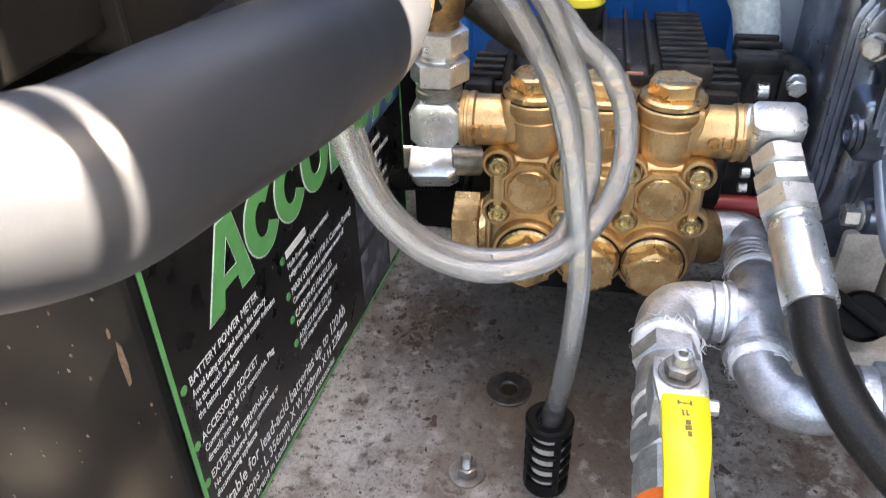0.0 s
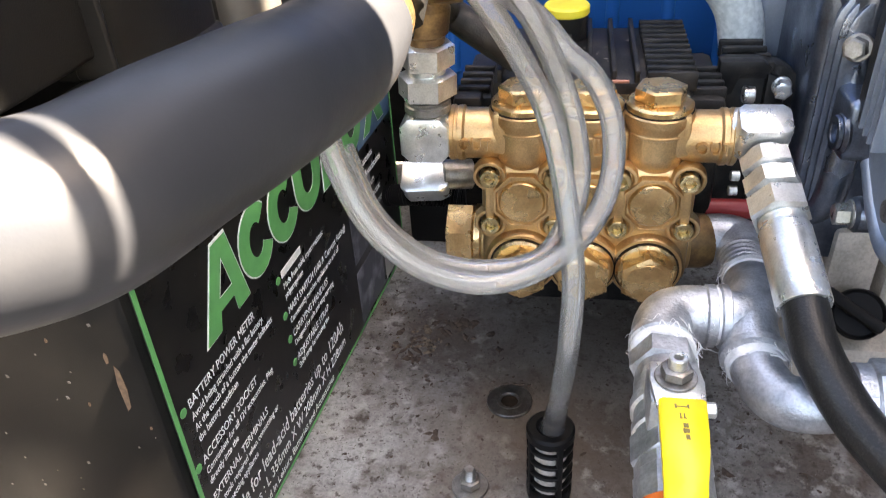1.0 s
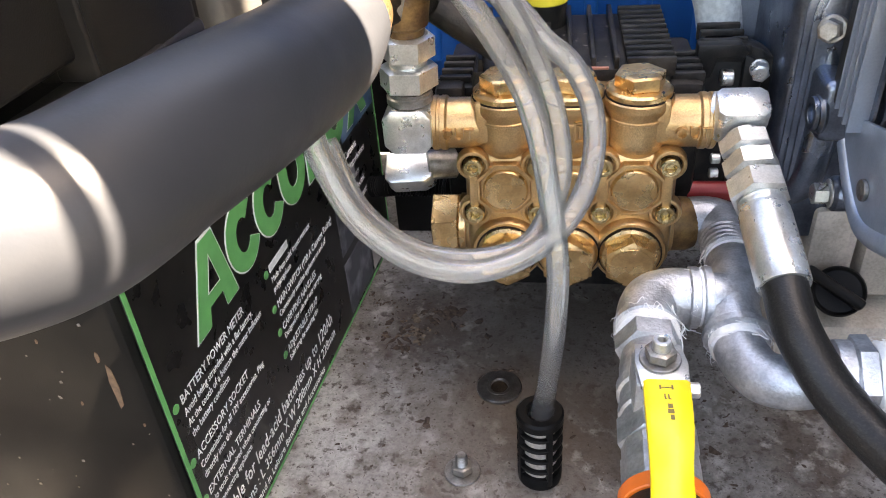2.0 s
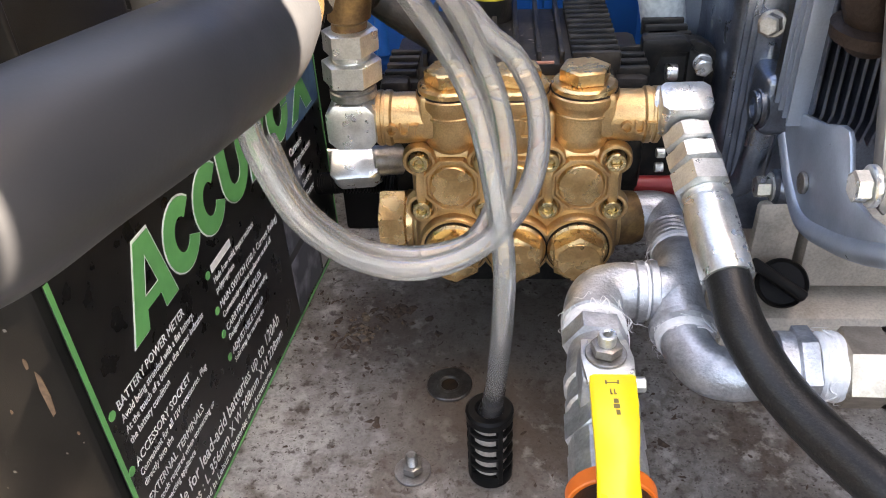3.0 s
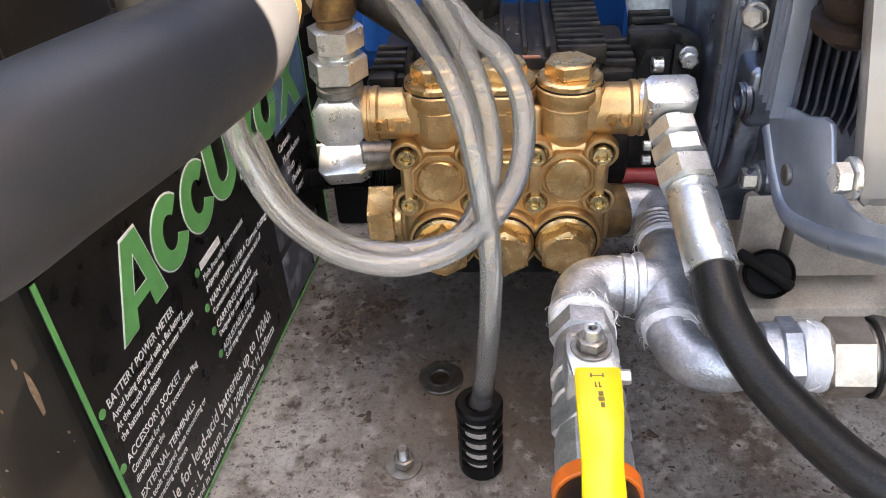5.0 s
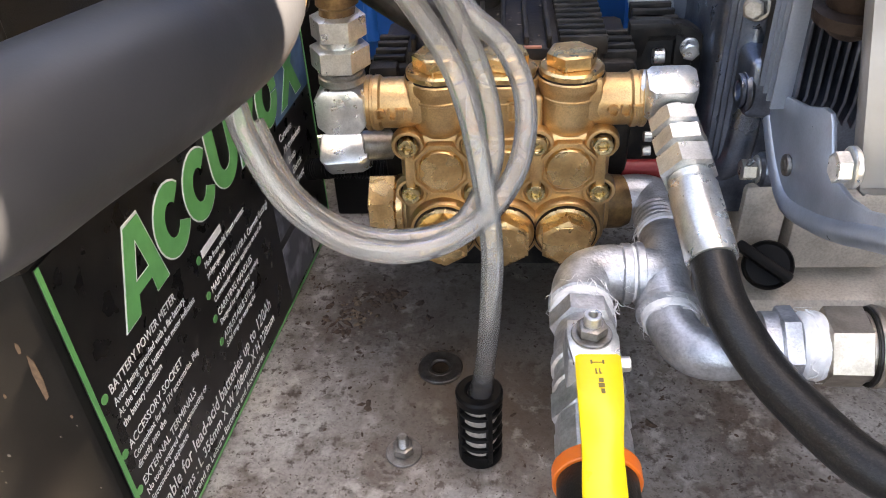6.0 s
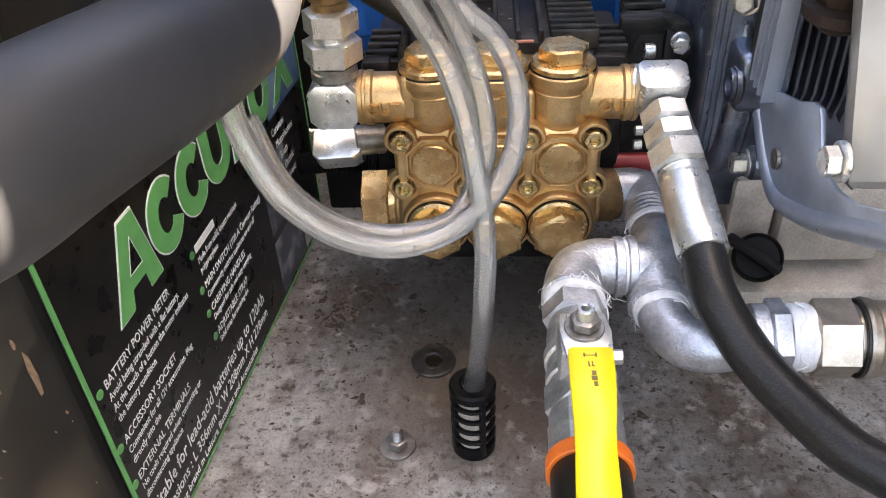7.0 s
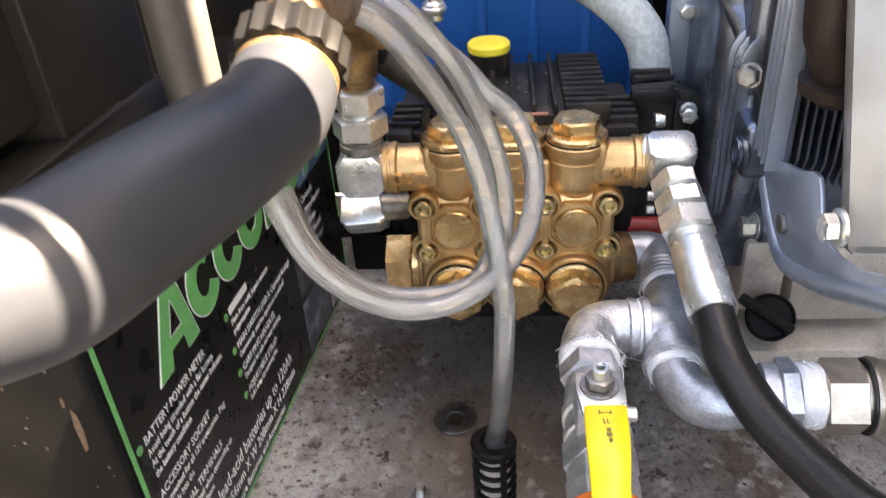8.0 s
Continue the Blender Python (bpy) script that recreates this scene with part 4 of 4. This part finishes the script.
lathe(bm, (SX, SY, 0.004), (0, 0, 1), [(0.0112, 0), (0.0112, 0.053)], 32)
part("mesh_core", bm, MESH, strainer, "pale woven mesh")
bm = B()
lathe(bm, (SX, SY, 0.0), (0, 0, 1), [(0.0125, 0), (0.0143, 0.0015), (0.0146, 0.009), (0.0138, 0.0105)], 36)
part("base", bm, PLASTIC, strainer)
bm = B()
ring(bm, (SX, SY, 0.053), (0, 0, 1), 0.0075, 0.015, 0.008, 40)
part("cap", bm, PLASTIC, strainer)
bm = B()
lathe(bm, (SX + 0.001, SY, 0.058), (0.12, -0.12, 1), [(0.0082, 0), (0.0078, 0.004), (0.0066, 0.006), (0.0066, 0.021), (0.006, 0.023)], 28)
part("hose_spigot", bm, material("smoky_plastic", (0.06, 0.06, 0.06), 0.25, Transmission_Weight=0.5), strainer)
for i in range(4):
    a = i * math.tau / 4 + 0.5
    bm = B()
    box(bm, (0.0112, -0.0019, 0.004), (0.0147, 0.0019, 0.056), 0.0008, pose(SX, SY, 0, 0, 0, math.degrees(a)))
    part("upright", bm, PLASTIC, strainer)
for i in range(4):
    bm = B()
    ring(bm, (SX, SY, 0.0165 + i * 0.0098), (0, 0, 1), 0.0112, 0.0146, 0.0024, 36)
    part("hoop", bm, PLASTIC, strainer)

# ---- loose fixings on the deck ----
wash = thing("loose_washer", (-0.048, -0.009, 0.0), "large dull steel washer lying on the deck", "washer")
bm = B()
ring(bm, (-0.048, -0.009, 0.0002), (0, 0, 1), 0.0065, 0.0168, 0.0028, 48)
ring(bm, (-0.048, -0.009, 0.0028), (0, 0, 1), 0.0075, 0.0095, 0.0006, 48)
part("washer_disc", bm, OILED, wash)
# disc that blackens the hole
bm = B()
lathe(bm, (-0.048, -0.009, 0.0001), (0, 0, 1), [(0.0066, 0), (0.0064, 0.0012)], 20)
part("hole_disc", bm, DARK_FILL, wash, "black disc in the hole")
bolt = thing("deck_bolt", (-0.068, -0.0885, 0.0), "zinc bolt end with nut and washer in the deck", "bolt")
bm = B()
ring(bm, (-0.068, -0.0885, 0.0002), (0, 0, 1), 0.0045, 0.0122, 0.002, 40)
part("washer_disc", bm, STEEL, bolt)
bm = B()
hexagon(bm, (-0.068, -0.0885, 0.0022), (-0.068, -0.0885, 0.009), 0.0125, 0.3)
part("nut", bm, STEEL, bolt, smooth=28)
bm = B()
lathe(bm, (-0.068, -0.0885, 0.009), (0, 0, 1), [(0.004, 0)] + [(0.004 if i % 2 else 0.0035, 0.0006 + i * 0.0007) for i in range(11)] + [(0.003, 0.0088)], 20)
part("thread", bm, STEEL, bolt)

# ---- frame rail, engine ----
rail = thing("frame_rail", (0.23, 0.04, 0.0), "grey painted steel frame rail along the deck", "rail")
bm = B()
box(bm, (0.15, 0.02, 0.0), (0.62, 0.12, 0.044), 0.006)
part("rail_beam", bm, RAILMAT, rail)
bm = B()
hexagon(bm, (0.209, 0.022, 0.025), (0.209, 0.012, 0.025), 0.013, 0.2)
part("rail_bolt", bm, STEEL, rail, smooth=28)

engine = thing("engine", (0.22, 0.08, 0.044), "grey aluminium engine with cooling fins and a cowl", "engine")
bm = B()
box(bm, (0.138, 0.075, 0.1), (0.32, 0.2, 0.36), 0.012, None, 3)
box(bm, (0.15, 0.05, 0.12), (0.32, 0.11, 0.33), 0.01, None, 3)
pipe(bm, [(0.145, 0.09, 0.29), (0.155, 0.07, 0.27), (0.158, 0.06, 0.24), (0.16, 0.055, 0.2)], 0.009, 16)
pipe(bm, [(0.15, 0.06, 0.13), (0.158, 0.05, 0.15), (0.16, 0.05, 0.2)], 0.01, 16)
part("engine_case", bm, ALU, engine, "cast aluminium gear case")


def arch(r, x, low, high):
    """A door-like outline: upright sides and a round head."""
    head_pts = [(x + r * math.cos(radians(a)), high - r + r * math.sin(radians(a))) for a in range(0, 181, 12)]
    return [(x - r, low), (x + r, low)] + head_pts


for r, y, d in ((0.031, 0.062, 0.03), (0.0285, 0.056, 0.01), (0.026, 0.0505, 0.01)):
    bm = B()
    slab(bm, arch(r, 0.1715, 0.1, 0.256 + r), lambda a, b, c: Vector((a + 0.35 * c, y + c, b)), d, 0.0022)
    part("gear_cover", bm, ALU, engine, "rounded cast gear cover")
bm = B()
cyl(bm, (0.155, 0.052, 0.25), (0.152, 0.046, 0.2515), 0.0084)
hexagon(bm, (0.1525, 0.047, 0.2512), (0.147, 0.037, 0.2535), 0.0118, 0.3)
part("cover_bolt", bm, STEEL, engine, smooth=28)
bm = B()
box(bm, (0.148, 0.022, 0.188), (0.19, 0.075, 0.228), 0.006, None, 3)
cyl(bm, (0.1475, 0.03, 0.205), (0.152, 0.03, 0.205), 0.013, 28, 0.002)
ring(bm, (0.1475, 0.03, 0.205), (-1, 0, 0), 0.006, 0.0105, 0.003)
part("mounting_lug", bm, ALU, engine, "cast lug with a bolt hole")
bm = B()
box(bm, (0.168, 0.045, 0.062), (0.2, 0.09, 0.125), 0.004)
box(bm, (0.203, 0.04, 0.055), (0.28, 0.1, 0.12), 0.006)
part("engine_foot", bm, RAILMAT, engine, "grey cast engine foot")
for y, z, x0 in ((0.022, 0.153, 0.164),):
    bm = B()
    cyl(bm, (x0 + 0.03, y, z), (x0, y, z), 0.0115, 28, 0.002)
    part("bolt_boss", bm, ALU, engine)
    bm = B()
    cyl(bm, (x0, y, z), (x0 - 0.0015, y, z), 0.0095)
    hexagon(bm, (x0 - 0.0015, y, z), (x0 - 0.011, y, z), 0.0125, 0.3)
    part("case_bolt", bm, ZINC, engine, smooth=28)
for i in range(9):
    x = 0.1545 + i * 0.0052
    bm = B()
    slab(bm, [(0.0, 0.4), (-0.032, 0.4), (-0.034, 0.232 - 0.001 * i), (-0.028, 0.222 - 0.002 * i), (0.0, 0.218)], lambda a, b, c: Vector((x + c, a, b)), 0.0018, 0.0004)
    part("cooling_fin", bm, ALU, engine)
for i in range(4):
    y = -0.03 + i * 0.0078
    bm = B()
    box(bm, (0.1445, y, 0.222 + 0.001 * i), (0.1562, y + 0.0017, 0.4), 0.0005)
    part("cooling_fin", bm, COWL, engine)
# black backing puts the shade between the fins into its colour
bm = B()
box(bm, (0.1535, 0.0, 0.215), (0.203, 0.03, 0.4), 0.002)
part("fin_shade_block", bm, BLACK, engine, "block behind the fins, blackened for the shade between them")
bm = B()
slab(bm, [(-0.001, 0.226), (-0.028, 0.229), (-0.059, 0.238), (-0.078, 0.247), (-0.086, 0.248), (-0.09, 0.245), (-0.1, 0.231), (-0.109, 0.225), (-0.125, 0.226), (-0.143, 0.231), (-0.21, 0.266), (-0.21, 0.252), (-0.151, 0.219), (-0.119, 0.2), (-0.082, 0.182), (-0.056, 0.178), (-0.033, 0.186), (-0.012, 0.207)], lambda a, b, c: Vector((0.152 + c, a, b)), 0.003, 0.0009)
part("cowl", bm, COWL, engine, "blue grey sheet metal cowl")
bm = B()
pipe(bm, [(0.156, -0.008, 0.205), (0.1555, -0.036, 0.187), (0.155, -0.062, 0.181), (0.155, -0.098, 0.194), (0.155, -0.126, 0.208), (0.155, -0.148, 0.221), (0.155, -0.21, 0.256)], 0.0062, 20)
part("cowl_rim", bm, COWL, engine, "rolled lower rim of the cowl")
bm = B()
ring(bm, (0.152, -0.054, 0.201), (-1, 0, 0), 0.003, 0.006, 0.0025)
hexagon(bm, (0.152, -0.054, 0.201), (0.149, -0.054, 0.201), 0.007, 0.2)
part("cowl_bolt", bm, STEEL, engine, smooth=28)
bm = B()
cyl(bm, (0.152, -0.124, 0.241), (0.149, -0.124, 0.241), 0.0095)
hexagon(bm, (0.149, -0.124, 0.241), (0.142, -0.124, 0.241), 0.0125, 0.25)
part("cowl_bolt", bm, ZINC, engine, smooth=28)
bm = B()
slab(bm, [(0.156, 0.227), (0.159, 0.224), (0.208, 0.223), (0.212, 0.226), (0.212, 0.47), (0.156, 0.47)], lambda a, b, c: Vector((a + 0.2 * c - 0.05 * (b - 0.224), -0.125 + 0.36 * (b - 0.224) + c, b)), 0.02, 0.006)
part("support_post", bm, POST, engine, "bright pale support post")
bm = B()
EXH = [(0.15, -0.055, 0.42), (0.1529, -0.058, 0.3269), (0.1575, -0.058, 0.3055), (0.1635, -0.056, 0.2894), (0.166, -0.05, 0.279)]
pipe(bm, EXH, 0.0125, 28)
lathe(bm, EXH[-2], (0.1, 0.1, -1), [(0.013, 0), (0.0185, 0.002), (0.0185, 0.008), (0.013, 0.011)], 28)
part("exhaust", bm, RUST, engine, "rusty brown exhaust stub")
bm = B()
hexagon(bm, (0.178, -0.072, 0.292), (0.172, -0.082, 0.292), 0.013, 0.3)
part("exhaust_nut", bm, STEEL, engine, smooth=28)
KD = Vector((-0.25, -0.72, 0.64)).normalized()
KM = Matrix.Translation((0.1855, 0.022, 0.074)) @ KD.to_track_quat("Z", "Y").to_matrix().to_4x4()
bm = B()
lathe(bm, (0.1855, 0.022, 0.074), KD, [(0.012, -0.03), (0.0165, -0.012), (0.0175, 0), (0.0175, 0.005), (0.0165, 0.0065), (0.0145, 0.005)], 40)
box(bm, (-0.025, -0.004, 0.003), (0.018, 0.004, 0.016), 0.0025, KM @ pose(0, 0, 0, 0, 0, -25))
part("dipstick_knob", bm, PLASTIC, engine, "black dipstick knob")

# ---- behind the pump ----
tank = thing("blue_tank", (0.0, 0.32, 0.0), "ribbed bright blue plastic tank behind the pump", "tank")
bm = B()
box(bm, (-0.14, 0.24, 0.135), (0.125, 0.33, 0.6), 0.02, None, 3)
shell = part("tank_shell", bm, BLUE, tank)
for i in range(6):
    part("rib", cyl(B(), (-0.115 + i * 0.045, 0.242, 0.16), (-0.115 + i * 0.045, 0.242, 0.58), 0.006), BLUE, tank)
feed = thing("braided_hose", (0.1, 0.16, 0.23), "cloudy grey braided hose curving behind the pump", "hose")
bm = B()
pipe(bm, [(-0.04, 0.18, 0.306), (0.005, 0.176, 0.304), (0.045, 0.173, 0.291), (0.08, 0.17, 0.268), (0.104, 0.166, 0.24), (0.114, 0.164, 0.2)], lambda k: 0.0165 + 0.00012 * math.sin(k * 420), 28, 40)
part("tube", bm, BRAID, feed)
spigot = thing("hanging_coupling", (-0.058, 0.15, 0.268), "small silver hose coupling hanging before the tank", "coupling")
bm = B()
lathe(bm, (-0.058, 0.15, 0.33), (0, 0, -1), [(0.006, 0), (0.006, 0.05), (0.0085, 0.052), (0.0085, 0.058), (0.007, 0.06), (0.007, 0.064), (0.005, 0.066)], 20)
part("coupling_body", bm, ZINC, spigot)
bm = B()
ring(bm, (-0.058, 0.15, 0.276), (0, 0, -1), 0.006, 0.0098, 0.004, 24)
part("coupling_ring", bm, ZINC, spigot)
bracket = thing("silver_bracket", (0.135, 0.165, 0.21), "scuffed silver bracket beside the gear case", "bracket")
bm = B()
box(bm, (0.122, 0.165, 0.2), (0.146, 0.185, 0.34), 0.004, None, 3)
part("bracket_plate", bm, COWL, bracket)
bm = B()
hexagon(bm, (0.134, 0.165, 0.26), (0.134, 0.157, 0.26), 0.011, 0.2)
part("bracket_bolt", bm, ZINC, bracket, smooth=28)
redbit = thing("red_pipe", (0.1, 0.07, 0.125), "short dark red painted pipe behind the pump", "pipe")
bm = B()
cyl(bm, (0.082, 0.07, 0.126), (0.125, 0.07, 0.126), 0.007)
part("pipe_body", bm, RED, redbit)
conduit = thing("corrugated_conduit", (-0.09, 0.16, 0.1), "black corrugated cable conduit behind the pump", "conduit")
bm = B()
pipe(bm, [(-0.16, 0.125, 0.096), (-0.14, 0.12, 0.1), (-0.113, 0.12, 0.1), (-0.086, 0.12, 0.098), (-0.06, 0.13, 0.1)], lambda k: 0.008 + 0.0012 * math.sin(k * 260), 16, 40)
part("tube", bm, PLASTIC, conduit)

# made-up black box that keeps the gap beside the pump black
gap_box = thing("gap_filler", (-0.115, 0.215, 0.0), "plain black box added to blacken the gap behind the pump", "trunking")
bm = B()
box(bm, (-0.16, 0.2, 0.0), (-0.065, 0.234, 0.098), 0.003)
part("filler_body", bm, PLASTIC, gap_box)
bm = B()
box(bm, (-0.161, 0.196, 0.092), (-0.064, 0.236, 0.106), 0.003)
part("filler_lid", bm, PLASTIC, gap_box)

# ---- dirt on the deck ----
rnd = random.Random(11)
bm = B()


def crumb(bm, x, y, size, tall):
    """A small flake of dirt or rust lying on the deck."""
    n = rnd.choice((4, 5, 6))
    a0 = rnd.uniform(0, 6.28)
    long = rnd.uniform(1.0, 2.6)
    pts = []
    for i in range(n):
        a = 2 * math.pi * i / n
        r = size * rnd.uniform(0.6, 1.2)
        u, v = r * math.cos(a) * long, r * math.sin(a)
        pts.append((x + u * math.cos(a0) - v * math.sin(a0), y + u * math.sin(a0) + v * math.cos(a0)))
    top = bm.verts.new((x, y, tall))
    ring_v = [bm.verts.new((p[0], p[1], 0.0001 + rnd.uniform(0, tall * 0.5))) for p in pts]
    for i in range(n):
        bm.faces.new((ring_v[i], ring_v[(i + 1) % n], top))
    bm.faces.new(ring_v[::-1])


for _ in range(1000):
    crumb(bm, rnd.uniform(-0.18, 0.22), rnd.uniform(-0.17, 0.2), rnd.choice((0.0003, 0.0004, 0.0004, 0.0005, 0.0007, 0.0012)), 0.0005)
for cx, cy, spread, count, size in ((-0.1, 0.07, 0.01, 14, 0.0032), (-0.13, 0.048, 0.014, 30, 0.0026), (-0.135, 0.085, 0.025, 40, 0.0012), (-0.094, 0.078, 0.0045, 9, 0.0045), (-0.062, 0.05, 0.002, 3, 0.0028), (-0.1, -0.045, 0.003, 4, 0.0026), (0.1, -0.06, 0.004, 4, 0.0024), (-0.13, 0.03, 0.002, 3, 0.003), (-0.04, 0.012, 0.005, 5, 0.0014), (-0.118, 0.012, 0.006, 6, 0.0014)):
    for _ in range(count):
        crumb(bm, rnd.gauss(cx, spread), rnd.gauss(cy, spread * 0.6), size * rnd.uniform(0.4, 1.2), 0.0012)
tagged(part("dirt_crumbs", bm, DIRT, smooth=0), "dark crumbs of dirt and rust scattered on the deck", "dirt", kind="stuff")
bm = B()
for _ in range(26):
    crumb(bm, rnd.gauss(-0.126, 0.011), rnd.gauss(0.052, 0.006), rnd.uniform(0.001, 0.0036), 0.0018)
tagged(part("rust_flakes", bm, material("brown_rust", (0.2, 0.15, 0.1), 0.9, 0, (0.035, 0.022, 0.014), 260, 0.95), smooth=0), "dark brown flakes of rust and grit on the deck", "rust", kind="stuff")
bm = B()
for x, y, a in ((-0.06, 0.035, 0.4), (-0.09, 0.02, 2.0), (-0.142, 0.03, 1.2), (-0.13, -0.02, 2.6), (-0.1, -0.03, 0.9), (0.11, -0.03, 0.2), (0.15, -0.06, 1.9), (0.215, 0.07, 1.2)):
    z = 0.0445 if x > 0.2 else 0.0005
    pipe(bm, [(x, y, z), (x + 0.003 * math.cos(a), y + 0.003 * math.sin(a), z + 0.001), (x + 0.006 * math.cos(a + 0.5), y + 0.006 * math.sin(a + 0.5), z)], 0.0004, 5, 4)
tagged(part("plant_bits", bm, DIRT), "thin dark bits of dry stalk on the deck", "debris", kind="stuff")
bm = B()
for _ in range(70):
    x, y = rnd.uniform(-0.055, 0.062), rnd.uniform(0.056, 0.15)
    n0 = len(bm.verts)
    crumb(bm, x, y, rnd.choice((0.0004, 0.0006, 0.001)), 0.0006)
    bm.verts.ensure_lookup_table()
    for v in bm.verts[n0:]:
        v.co.z += 0.2281
tagged(part("dust_specks", bm, material("pale_dust", (0.3, 0.27, 0.23), 0.9, 0.0, (0.12, 0.09, 0.06), 300, 0.8), smooth=0), "pale dust specks and grit on the crankcase", "dust", kind="stuff")
bm = B()
for _ in range(45):
    c, z, k = rnd.uniform(0.004, 0.2), rnd.uniform(0.01, 0.22), rnd.choice((0.0003, 0.0004, 0.0005, 0.0009))
    slab(bm, [(c - k, z - k * 0.6), (c + k * 0.7, z - k), (c + k, z + k * rnd.uniform(0.4, 1.5)), (c - k * 0.5, z + k)], lambda a, b, d: on_box(-0.2321 - d, b, -0.0006 - a), 0.0004)
tagged(part("dust_on_case", bm, material("case_dust", (0.22, 0.2, 0.17), 0.9, 0.0, (0.1, 0.08, 0.06), 300, 0.8), batt, "pale dust specks", 0), kind="stuff")
